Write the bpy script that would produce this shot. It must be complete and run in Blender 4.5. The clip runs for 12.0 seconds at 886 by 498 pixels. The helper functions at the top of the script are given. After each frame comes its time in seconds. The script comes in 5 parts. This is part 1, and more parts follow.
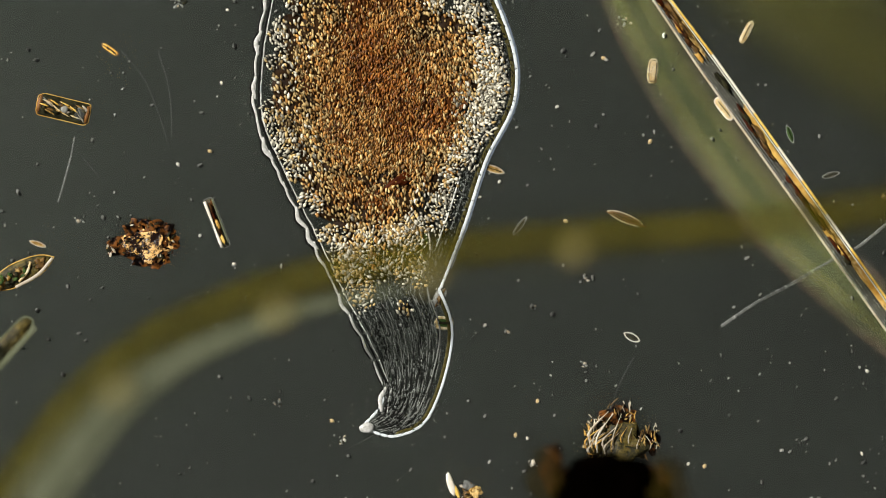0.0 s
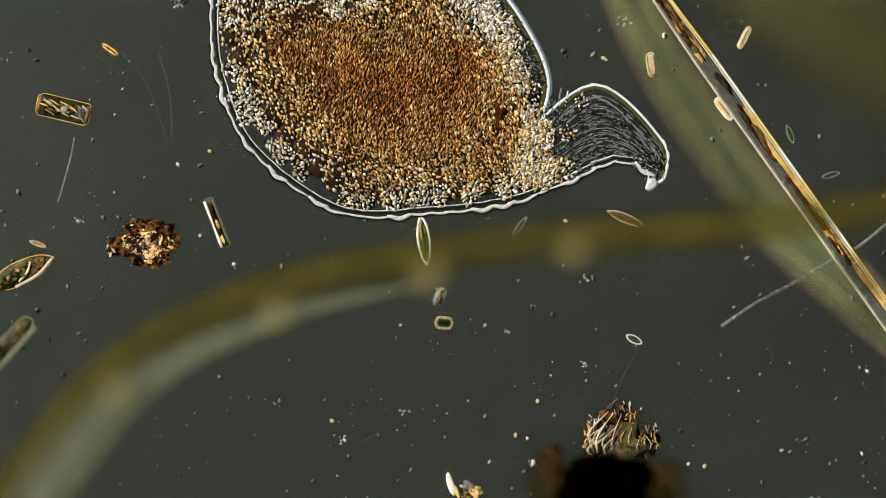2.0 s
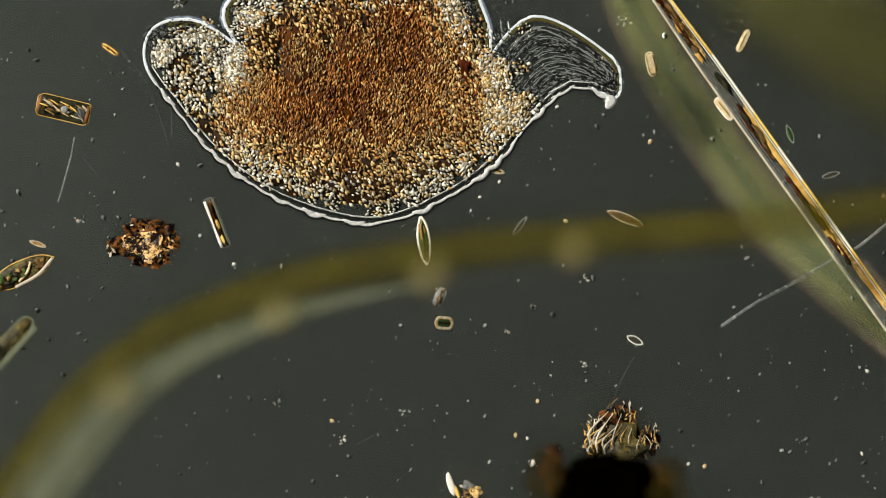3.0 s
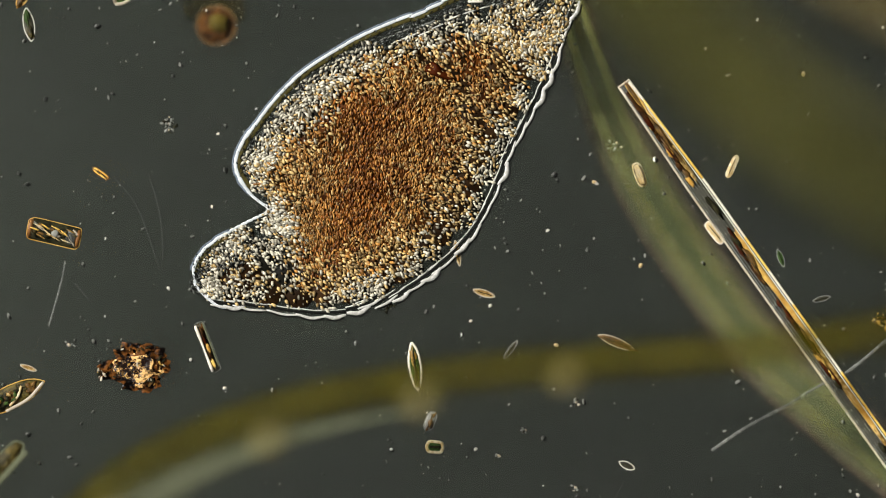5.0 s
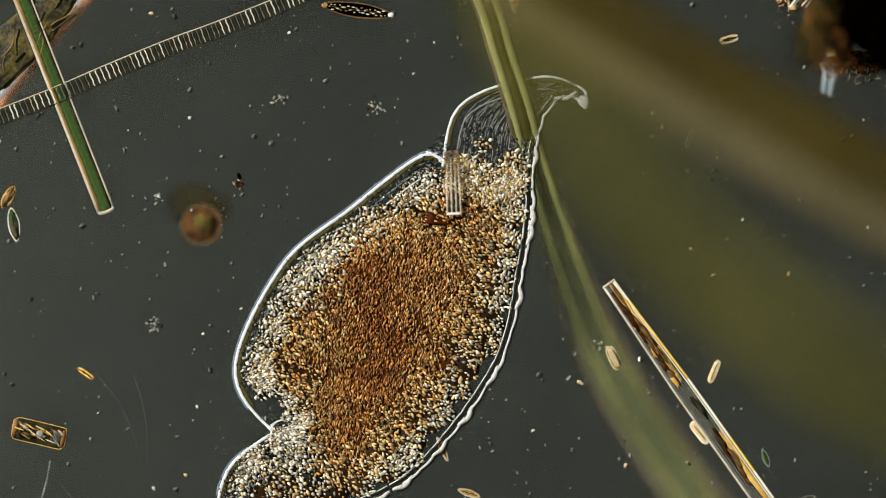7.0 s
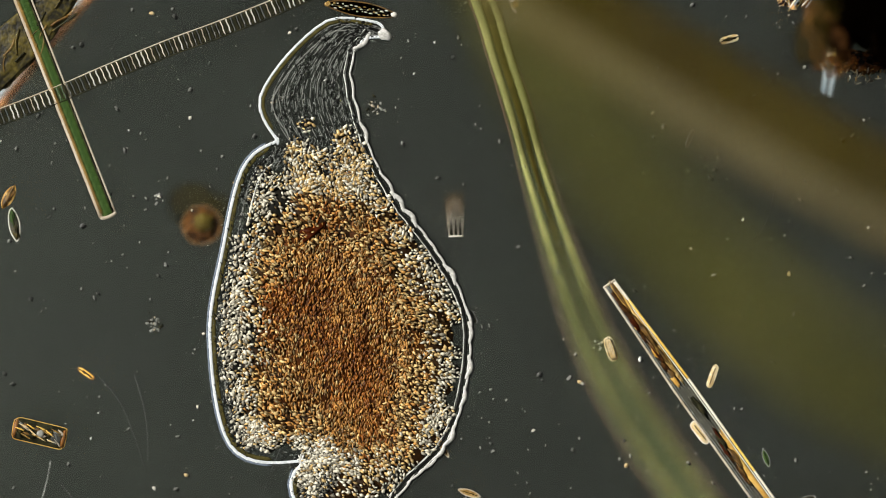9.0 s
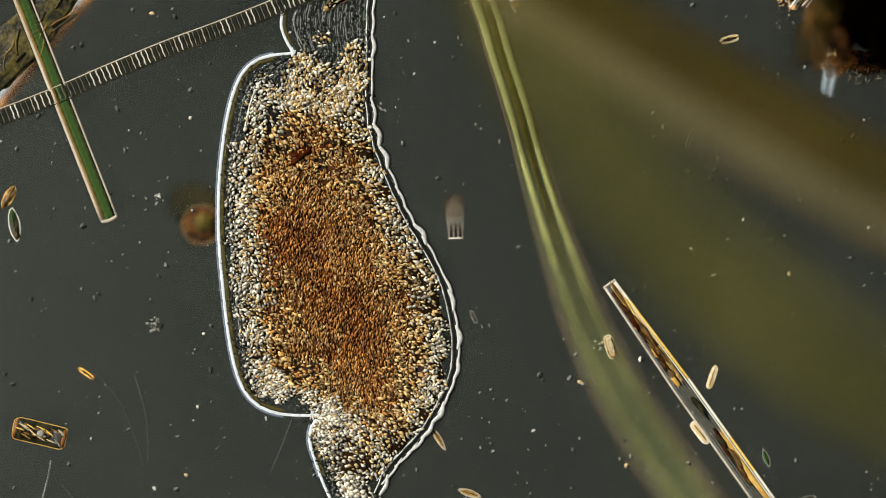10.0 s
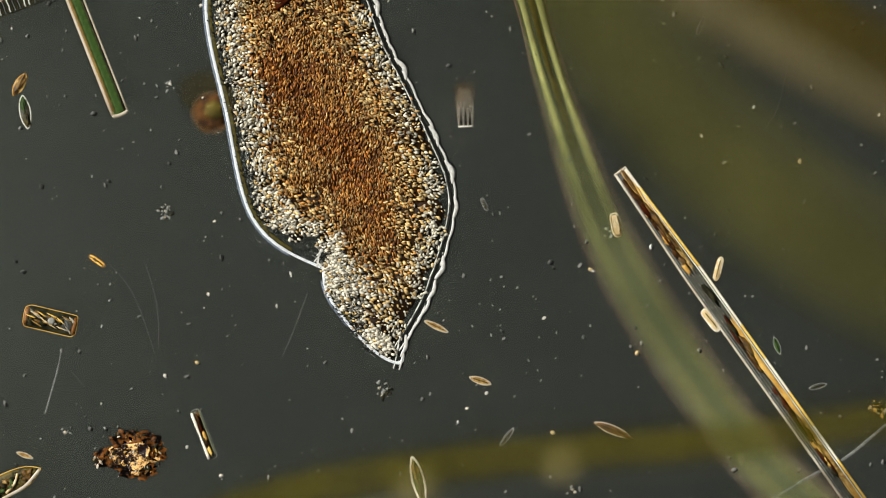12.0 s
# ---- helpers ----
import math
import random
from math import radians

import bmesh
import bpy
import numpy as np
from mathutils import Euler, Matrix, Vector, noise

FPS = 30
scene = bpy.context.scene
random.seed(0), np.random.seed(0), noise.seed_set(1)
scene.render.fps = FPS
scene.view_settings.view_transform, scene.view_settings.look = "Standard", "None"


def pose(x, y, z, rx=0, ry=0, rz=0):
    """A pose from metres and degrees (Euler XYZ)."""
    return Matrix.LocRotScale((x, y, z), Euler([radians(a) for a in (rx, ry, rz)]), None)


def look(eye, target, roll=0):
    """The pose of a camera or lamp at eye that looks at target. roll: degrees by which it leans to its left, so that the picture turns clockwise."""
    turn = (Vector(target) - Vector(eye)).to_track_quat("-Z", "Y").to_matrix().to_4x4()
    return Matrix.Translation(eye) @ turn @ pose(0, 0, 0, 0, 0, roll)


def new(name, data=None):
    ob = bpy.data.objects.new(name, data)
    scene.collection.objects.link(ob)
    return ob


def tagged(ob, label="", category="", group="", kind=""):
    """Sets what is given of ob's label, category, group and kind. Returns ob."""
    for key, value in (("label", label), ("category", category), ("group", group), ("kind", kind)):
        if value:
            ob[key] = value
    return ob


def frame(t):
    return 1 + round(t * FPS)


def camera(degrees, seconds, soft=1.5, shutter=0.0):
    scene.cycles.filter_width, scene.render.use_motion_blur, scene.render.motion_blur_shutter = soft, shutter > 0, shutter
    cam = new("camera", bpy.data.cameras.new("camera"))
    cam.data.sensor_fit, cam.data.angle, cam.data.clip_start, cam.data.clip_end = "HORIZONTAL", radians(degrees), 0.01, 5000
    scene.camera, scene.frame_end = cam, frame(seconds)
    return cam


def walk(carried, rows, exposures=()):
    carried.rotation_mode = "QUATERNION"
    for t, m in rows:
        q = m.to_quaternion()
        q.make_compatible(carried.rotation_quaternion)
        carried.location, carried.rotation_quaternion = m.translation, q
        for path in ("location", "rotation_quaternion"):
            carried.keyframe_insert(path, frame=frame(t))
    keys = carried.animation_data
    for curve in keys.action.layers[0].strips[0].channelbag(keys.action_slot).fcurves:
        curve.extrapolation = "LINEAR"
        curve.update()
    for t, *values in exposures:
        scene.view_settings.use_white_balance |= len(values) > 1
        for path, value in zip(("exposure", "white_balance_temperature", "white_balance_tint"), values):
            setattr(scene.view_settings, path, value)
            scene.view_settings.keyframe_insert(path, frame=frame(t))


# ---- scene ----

# A drop of pond water on a glass slide, magnified so that the field is about 1.57 m wide.
# Stage readings are in millimetres: u to the right, v downwards; (784, 441) is the world's origin.
HEIGHT = 11.21
cam = camera(8.0, 12.0, soft=1.0)
cam.data.dof.use_dof = True
cam.data.dof.focus_distance = HEIGHT - 0.010
cam.data.dof.aperture_fstop = 0.1

# How far the stage has been wound: seconds, millimetres right, millimetres down.
STAGE = [(0.0, 0, 0), (3.4, 0, 0), (3.5, -1, 1), (3.6, -5, 66), (3.7, -8, 104), (5.3, -21, 282), (5.5, -26, 346),
         (5.8, -33, 445), (6.0, -38, 496), (6.1, -40, 524), (6.3, -43, 566), (6.5, -43, 573), (7.2, -43, 573),
         (10.0, -42, 573), (10.8, -42, 572), (11.0, -35, 519), (11.1, -33, 491), (11.3, -30, 448), (11.5, -27, 418),
         (11.7, -25, 388), (11.9, -23, 374), (12.0, -23, 374)]
walk(cam, [(t, pose(-a / 1000, b / 1000, HEIGHT)) for t, a, b in STAGE])


def wound(t):
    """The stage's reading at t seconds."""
    ts = [r[0] for r in STAGE]
    return np.interp(t, ts, [r[1] for r in STAGE]), np.interp(t, ts, [r[2] for r in STAGE])


def at(u, v, z=0.0, about=(784, 441)):
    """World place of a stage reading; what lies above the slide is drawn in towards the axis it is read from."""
    k = 1 - z / HEIGHT
    u, v = about[0] + (u - about[0]) * k, about[1] + (v - about[1]) * k
    return Vector(((u - 784) / 1000, (441 - v) / 1000, z))


UP = (827, -132)      # the axis in the clip's second half

# ---- light ----
world = bpy.data.worlds.new("room")
scene.world = world
world.use_nodes = True
world.node_tree.nodes["Background"].inputs["Color"].default_value = (1.0, 1.0, 0.96, 1)
world.node_tree.nodes["Background"].inputs["Strength"].default_value = 0.12
sun = new("sun", bpy.data.lights.new("sun", "SUN"))
sun.data.energy, sun.data.angle, sun.data.color = 5.0, radians(6), (1.0, 0.97, 0.93)
sun.matrix_basis = look((-3.2, 1.6, 3.2), (0, 0, 0))
# Added area lamp, out of view, that brightens the backdrop's left side.
lamp = new("condenser_lamp", bpy.data.lights.new("condenser_lamp", "AREA"))
lamp.data.energy, lamp.data.size, lamp.data.color = 124.0, 0.5, (0.97, 1.0, 0.96)
lamp.matrix_basis = look((-2.3, 0.4, -1.7), (-1.4, 0.35, -2.6))
scene.view_settings.exposure = 0.0


# ---- materials ----
def mat(name, a, b, scale=60.0, rough=0.5, clear=0.0, bump=0.3, spec=0.4, island=0.0, metal=0.0, fine=None, through_light=0.0, vary=0.0, sharp=0.25):
    """Two colours mixed by noise at two scales, with relief; clear is the share of light that passes straight on."""
    m = bpy.data.materials.new(name)
    m.use_nodes = True
    nt = m.node_tree
    n, l = nt.nodes, nt.links
    p, out = n["Principled BSDF"], n["Material Output"]
    co = n.new("ShaderNodeTexCoord")
    big, small = n.new("ShaderNodeTexNoise"), n.new("ShaderNodeTexNoise")
    big.inputs["Scale"].default_value, small.inputs["Scale"].default_value = scale, fine or scale * 6
    big.inputs["Detail"].default_value, small.inputs["Detail"].default_value = 3, 2
    for t in (big, small):
        l.new(co.outputs["Object"], t.inputs["Vector"])
    mid = n.new("ShaderNodeMath")
    mid.operation = "MULTIPLY_ADD"
    l.new(small.outputs["Fac"], mid.inputs[0])
    mid.inputs[1].default_value = 0.6
    l.new(big.outputs["Fac"], mid.inputs[2])
    spread = n.new("ShaderNodeMapRange")
    spread.inputs["From Min"].default_value, spread.inputs["From Max"].default_value = (0.80 if sharp > 0.2 else 0.85) - sharp, (0.80 if sharp > 0.2 else 0.85) + sharp
    l.new(mid.outputs[0], spread.inputs["Value"])
    fac = spread.outputs["Result"]
    if island:
        geo = n.new("ShaderNodeNewGeometry")
        mixed = n.new("ShaderNodeMix")
        mixed.inputs["Factor"].default_value = island
        l.new(fac, mixed.inputs["A"])
        l.new(geo.outputs["Random Per Island"], mixed.inputs["B"])
        fac = mixed.outputs["Result"]
    col = n.new("ShaderNodeMix")
    col.data_type = "RGBA"
    col.inputs["A"].default_value, col.inputs["B"].default_value = (*a, 1), (*b, 1)
    l.new(fac, col.inputs["Factor"])
    if vary:
        info, shade, hue = n.new("ShaderNodeObjectInfo"), n.new("ShaderNodeMapRange"), n.new("ShaderNodeHueSaturation")
        shade.inputs["To Min"].default_value, shade.inputs["To Max"].default_value = 1 - vary, 1 + vary
        l.new(info.outputs["Random"], shade.inputs["Value"])
        l.new(shade.outputs["Result"], hue.inputs["Value"])
        l.new(col.outputs["Result"], hue.inputs["Color"])
        l.new(hue.outputs["Color"], p.inputs["Base Color"])
    else:
        l.new(col.outputs["Result"], p.inputs["Base Color"])
    p.inputs["Roughness"].default_value, p.inputs["Metallic"].default_value = rough, metal
    p.inputs["Specular IOR Level"].default_value = spec
    if bump:
        bm = n.new("ShaderNodeBump")
        bm.inputs["Strength"].default_value, bm.inputs["Distance"].default_value = bump, 0.003
        l.new(mid.outputs[0], bm.inputs["Height"])
        l.new(bm.outputs["Normal"], p.inputs["Normal"])
    last = p.outputs[0]
    if through_light:
        tl, mx = n.new("ShaderNodeBsdfTranslucent"), n.new("ShaderNodeMixShader")
        l.new(col.outputs["Result"], tl.inputs["Color"])
        mx.inputs["Fac"].default_value = through_light
        l.new(last, mx.inputs[1]), l.new(tl.outputs[0], mx.inputs[2])
        last = mx.outputs[0]
    if clear:
        tr, mx = n.new("ShaderNodeBsdfTransparent"), n.new("ShaderNodeMixShader")
        mx.inputs["Fac"].default_value = clear
        l.new(last, mx.inputs[1]), l.new(tr.outputs[0], mx.inputs[2])
        last = mx.outputs[0]
    l.new(last, out.inputs["Surface"])
    return m


def glass_material(name, ior, tint):
    m = bpy.data.materials.new(name)
    m.use_nodes = True
    n, l = m.node_tree.nodes, m.node_tree.links
    g = n.new("ShaderNodeBsdfGlass")
    g.inputs["IOR"].default_value, g.inputs["Roughness"].default_value = ior, 0.0
    g.inputs["Color"].default_value = (*tint, 1)
    l.new(g.outputs[0], n["Material Output"].inputs["Surface"])
    return m


FIELD = mat("field_grey", (0.0085, 0.0093, 0.0077), (0.0101, 0.0111, 0.0091), 0.8, 0.9, bump=0.0, spec=0.0)
GLASS = glass_material("slide_glass", 1.5, (0.985, 0.99, 0.985))
WATER = glass_material("pond_water", 1.33, (0.985, 0.995, 0.985))
CORE = mat("brown_granules", (0.040, 0.010, 0.0008), (0.74, 0.36, 0.085), 9, 0.4, bump=0.1, island=0.8, vary=0.25)
CORE_DARK = mat("dark_brown_granules", (0.022, 0.004, 0.0004), (0.46, 0.155, 0.022), 9, 0.4, bump=0.1, island=0.75, vary=0.3)
MID = mat("tan_granules", (0.034, 0.014, 0.002), (0.96, 0.68, 0.28), 12, 0.35, bump=0.1, island=0.85, vary=0.2)
PALE = mat("pale_granules", (0.07, 0.055, 0.030), (1.0, 0.945, 0.75), 14, 0.28, bump=0.1, island=0.88, vary=0.12)
GEL_CORE = mat("brown_plasm", (0.026, 0.0065, 0.0005), (0.115, 0.036, 0.004), 30, 0.6, bump=0.4, vary=0.35, spec=0.1)
GEL_MID = mat("umber_plasm", (0.0099, 0.0045, 0.0009), (0.03825, 0.0171, 0.00405), 30, 0.6, bump=0.4, vary=0.3, spec=0.1)
GEL_PALE = mat("grey_plasm", (0.0036, 0.0036, 0.00252), (0.0126, 0.01152, 0.0072), 40, 0.6, bump=0.4, spec=0.1)
# The rim's white puts the bright optical halo into the pellicle's colour.
RIM = mat("white_pellicle", (0.55, 0.61, 0.62), (0.92, 0.95, 0.95), 120, 0.3, bump=0.15, vary=0.12)
RIM_WARM = mat("cream_pellicle", (0.45, 0.45, 0.39), (0.93, 0.92, 0.86), 110, 0.3, bump=0.15, vary=0.2)
WART = mat("hyaline_wart", (0.40, 0.40, 0.35), (0.95, 0.94, 0.89), 55, 0.25, clear=0.12, bump=0.4)
LINING = mat("olive_lining", (0.030, 0.026, 0.006), (0.125, 0.105, 0.028), 60, 0.6, bump=0.2, spec=0.1)
FIBRE = mat("clear_fibre", (0.12, 0.13, 0.115), (0.46, 0.47, 0.42), 90, 0.4, clear=0.55, bump=0.1)
THREADLET = mat("bright_threadlet", (0.10, 0.11, 0.10), (0.38, 0.40, 0.36), 60, 0.4, clear=0.50, bump=0.1, island=0.7)
# Blue optical fringe outside the rim, painted as a thin strip.
EDGE_BLUE = mat("bluish_outer_film", (0.16, 0.21, 0.28), (0.30, 0.36, 0.44), 60, 0.4, clear=0.5, bump=0.1)
MACRO = mat("rust_inclusion", (0.024, 0.00336, 0.00048), (0.0816, 0.0168, 0.00288), 60, 0.5, bump=0.3, spec=0.05)
OLIVE = mat("olive_alga", (0.055, 0.048, 0.002), (0.150, 0.126, 0.009), 22, 0.8, clear=0.60, bump=0.1, spec=0.0, through_light=0.2)
OLIVE_THIN = mat("olive_band", (0.074, 0.072, 0.014), (0.155, 0.146, 0.034), 4, 0.8, clear=0.80, bump=0.1, spec=0.0, through_light=0.2)
BAND_SHEATH = mat("tan_band_sheath", (0.19, 0.152, 0.060), (0.27, 0.215, 0.088), 4, 0.8, clear=0.74, bump=0.1, spec=0.0, through_light=0.2)
BROWN_THIN = mat("brown_band", (0.055, 0.037, 0.0015), (0.095, 0.068, 0.006), 5, 0.8, clear=0.56, bump=0.1, spec=0.0, through_light=0.2)
SHEATH = mat("pale_sheath", (0.1896, 0.2073, 0.1184), (0.2962, 0.3141, 0.1955), 20, 0.7, clear=0.60, bump=0.1, spec=0.0)
NODE = mat("pale_node", (0.3, 0.25, 0.08), (0.42, 0.36, 0.14), 12, 0.7, clear=0.85, bump=0.1, spec=0.0)
GREEN = mat("green_plastid", (0.020, 0.058, 0.0096), (0.095, 0.165, 0.040), 70, 0.5, clear=0.25, bump=0.3, spec=0.1)
SILICA = mat("silica", (0.70, 0.66, 0.52), (0.94, 0.93, 0.86), 40, 0.25, clear=0.22, bump=0.1)
AMBER = mat("amber_silica", (0.55, 0.26, 0.03), (0.95, 0.62, 0.16), 30, 0.3, clear=0.22, bump=0.2)
AMBER_THIN = mat("thin_amber", (0.20, 0.10, 0.012), (0.50, 0.30, 0.07), 30, 0.4, clear=0.6, bump=0.2)
AMBER_FAINT = mat("faint_amber", (0.20, 0.11, 0.02), (0.42, 0.26, 0.07), 30, 0.4, clear=0.76, bump=0.2)
AMBER_DARK = mat("amber_plastid", (0.02, 0.010, 0.001), (0.24, 0.12, 0.02), 80, 0.45, clear=0.1, bump=0.5)
BLACK = mat("black_debris", (0.00024, 0.00016, 8e-05), (0.00096, 0.00048, 0.00024), 20, 0.9, bump=0.5, spec=0.0)
RUST = mat("rust_debris", (0.002025, 0.0006072, 0.0001519), (0.1721, 0.06078, 0.01114), 55, 0.3, bump=1.0, spec=0.15, fine=120, sharp=0.10)
CRYSTAL = mat("pale_crystal", (0.3825, 0.2805, 0.153), (0.7905, 0.748, 0.629), 40, 0.25, bump=0.3)
SPECK = mat("pale_speck", (0.02074, 0.02212, 0.01935), (0.2903, 0.2903, 0.2558), 40, 0.4, bump=0.2, island=0.9)
GLINT = mat("bright_speck", (0.35, 0.33, 0.26), (0.92, 0.92, 0.86), 40, 0.3, bump=0.2, island=0.8)
# Near-black colour that stands in for relief shade beside bright parts.
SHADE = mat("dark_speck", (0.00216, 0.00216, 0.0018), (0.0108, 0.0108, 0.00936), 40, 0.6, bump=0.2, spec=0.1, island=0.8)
HAIR = mat("clear_hair", (0.064, 0.068, 0.06), (0.12, 0.124, 0.112), 30, 0.5, clear=0.6, bump=0.0, spec=0.1)
SMUDGE = mat("grey_smudge", (0.05, 0.055, 0.05), (0.32, 0.32, 0.28), 60, 0.5, bump=0.5, island=0.6)
RIBBON = mat("green_ribbon", (0.086, 0.100, 0.036), (0.158, 0.168, 0.066), 7, 0.6, clear=0.62, bump=0.1, spec=0.1, through_light=0.2)
MIDLINE = mat("dark_midline", (0.030, 0.022, 0.002), (0.075, 0.055, 0.006), 30, 0.6, bump=0.2, spec=0.1)
MARGIN = mat("pinkish_margin", (0.14, 0.085, 0.060), (0.24, 0.16, 0.11), 9, 0.6, clear=0.45, bump=0.1, spec=0.1)
RIBBON_EDGE = mat("bright_ribbon_edge", (0.3323, 0.3519, 0.1173), (0.5376, 0.5083, 0.1955), 9, 0.6, clear=0.3, bump=0.1, spec=0.1)
VALVE = mat("clear_valve", (0.04, 0.04, 0.024), (0.16, 0.144, 0.088), 70, 0.35, clear=0.4, bump=0.5, sharp=0.15)
VALVE_CLEAR = mat("glass_clear_valve", (0.08, 0.07, 0.04), (0.24, 0.20, 0.11), 70, 0.35, clear=0.93, bump=0.3)
GOLD = mat("golden_girdle", (0.25, 0.1375, 0.01875), (0.9375, 0.65, 0.25), 25, 0.35, clear=0.1, bump=0.6, fine=200, sharp=0.14)
CREAM = mat("cream_silica", (0.528, 0.416, 0.272), (0.744, 0.688, 0.56), 40, 0.25, clear=0.22, bump=0.1)
CYST = mat("brown_cyst", (0.016, 0.0054, 0.0006), (0.115, 0.045, 0.007), 60, 0.6, bump=0.8, spec=0.1, sharp=0.15)
PLUME = mat("brown_plume", (0.02, 0.015, 0.003), (0.05, 0.036, 0.006), 20, 0.8, clear=0.66, spec=0.0, bump=0.2)
ORANGE = mat("orange_wall", (0.30, 0.11, 0.02), (0.50, 0.22, 0.06), 20, 0.4, clear=0.45, bump=0.1)
HAZE = mat("orange_haze", (0.16, 0.070, 0.016), (0.34, 0.16, 0.040), 30, 0.7, clear=0.74, bump=0.1, spec=0.0)
BLUE = mat("pale_blue_wall", (0.288, 0.3888, 0.4464), (0.504, 0.5616, 0.576), 20, 0.4, clear=0.5, bump=0.1)
LEAF = mat("brown_green_tissue", (0.0165, 0.0154, 0.0011), (0.143, 0.1045, 0.0165), 45, 0.6, clear=0.1, bump=0.8, sharp=0.14)
TISSUE = mat("yellow_brown_tissue", (0.012, 0.010, 0.001), (0.13, 0.100, 0.012), 28, 0.6, clear=0.08, bump=0.9, fine=110, sharp=0.2)
YELLOW = mat("golden_wall", (0.75, 0.42, 0.05), (1.0, 0.74, 0.22), 30, 0.3, bump=0.2)
IVORY = mat("ivory_silica", (0.62, 0.44, 0.18), (1.0, 0.90, 0.62), 60, 0.3, clear=0.08, bump=0.3, fine=220, sharp=0.16)
WALL = mat("bright_silica", (0.80, 0.70, 0.54), (1.0, 0.94, 0.82), 30, 0.25, bump=0.1)
ROCK = mat("glinting_rust_mineral", (0.010, 0.0022, 0.0004), (0.95, 0.56, 0.20), 55, 0.25, bump=1.0, fine=300, sharp=0.07)
CELL_DARK = mat("dark_cell", (0.010, 0.010, 0.004), (0.045, 0.042, 0.018), 60, 0.6, bump=0.3, spec=0.1, sharp=0.14)


# ---- mesh tools ----
def smooth_path(pts, per=8):
    """A smooth line through the points."""
    p = [Vector(q) for q in pts]
    p = [p[0] * 2 - p[1]] + p + [p[-1] * 2 - p[-2]]
    out = []
    for i in range(1, len(p) - 2):
        for k in range(per):
            t = k / per
            a, b, c, d = p[i - 1], p[i], p[i + 1], p[i + 2]
            out.append(0.5 * (2 * b + (c - a) * t + (2 * a - 5 * b + 4 * c - d) * t * t + (3 * b - a - 3 * c + d) * t ** 3))
    out.append(p[-2])
    return out


def tube(bm, pts, radius, sides=8, flat=1.0, closed=False, slot=0, caps=True):
    """Sweep a round or flattened section along a line that lies nearly level."""
    pts = [Vector(q) for q in pts]
    n = len(pts)
    rings = []
    for i, q in enumerate(pts):
        a, b = (pts[i - 1], pts[(i + 1) % n]) if closed else (pts[max(i - 1, 0)], pts[min(i + 1, n - 1)])
        way = (b - a).normalized()
        side = Vector((0, 0, 1)).cross(way)
        side = side.normalized() if side.length > 1e-6 else Vector((1, 0, 0))
        top = way.cross(side)
        r = radius(i / (n - 1)) if callable(radius) else radius
        rings.append([bm.verts.new(q + side * r * math.cos(x) + top * r * flat * math.sin(x))
                      for x in (2 * math.pi * k / sides for k in range(sides))])
    for i in range(n if closed else n - 1):
        r0, r1 = rings[i], rings[(i + 1) % n]
        for k in range(sides):
            f = bm.faces.new((r0[k], r0[(k + 1) % sides], r1[(k + 1) % sides], r1[k]))
            f.smooth, f.material_index = True, slot
    if caps and not closed:
        for ring in (rings[0][::-1], rings[-1]):
            f = bm.faces.new(ring)
            f.smooth, f.material_index = True, slot
    return bm


def blob(bm, centre, size, detail=1, turn=None, rough=0.0, seed=0, slot=0):
    """A lumpy ellipsoid."""
    m = Matrix.Translation(centre) @ (turn or Matrix()) @ Matrix.Diagonal((*size, 1))
    made = bmesh.ops.create_icosphere(bm, subdivisions=detail, radius=1.0)["verts"]
    for v in made:
        if rough:
            v.co *= 1 + rough * noise.noise(v.co * 1.7 + Vector((seed, 2 * seed, 0))) + 0.5 * rough * noise.noise(v.co * 4 + Vector((0, seed, 9)))
        v.co = m @ v.co
    for f in {f for v in made for f in v.link_faces}:
        f.smooth, f.material_index = True, slot
    return bm


def mesh_of(name, bm, *materials):
    me = bpy.data.meshes.new(name)
    bmesh.ops.recalc_face_normals(bm, faces=bm.faces)
    bm.to_mesh(me)
    bm.free()
    for m in materials:
        me.materials.append(m)
    return me


def part(name, bm, material, parent, label=""):
    ob = new(name, mesh_of(name, bm, material))
    ob.parent = parent
    return tagged(ob, label)


def thing(name, place, turn=0.0, label="", category="", group="", kind=""):
    ob = new(name)
    ob.empty_display_size = 0.02
    ob.matrix_basis = Matrix.Translation(place) @ pose(0, 0, 0, 0, 0, turn)
    return tagged(ob, label, category, group, kind)


def outline(shape, length, width, steps=28):
    """Closed level outline of a valve, long axis along x."""
    a, b = length / 2, width / 2
    pts = []
    for k in range(steps):
        x = 2 * math.pi * k / steps
        c, s = math.cos(x), math.sin(x)
        if shape == "lens":
            px, py = a * c, b * math.copysign(abs(s) ** 1.5, s)
        elif shape == "box":
            px, py = a * math.copysign(abs(c) ** 0.28, c), b * math.copysign(abs(s) ** 0.28, s)
        else:
            px, py = a * math.copysign(abs(c) ** 0.5, c), b * math.copysign(abs(s) ** 0.75, s)
        pts.append(Vector((px, py, 0)))
    return pts


def valve(pts, height):
    """A low pillow over an outline."""
    bm = bmesh.new()
    rings = [[bm.verts.new(Vector((q.x * k, q.y * k, z))) for q in pts] for k, z in ((1.0, 0.0), (1.0, height * 0.45), (0.86, height * 0.85), (0.45, height))]
    n = len(pts)
    for r0, r1 in zip(rings, rings[1:]):
        for k in range(n):
            bm.faces.new((r0[k], r0[(k + 1) % n], r1[(k + 1) % n], r1[k])).smooth = True
    bm.faces.new(rings[0][::-1])
    bm.faces.new(rings[-1]).smooth = True
    return bm


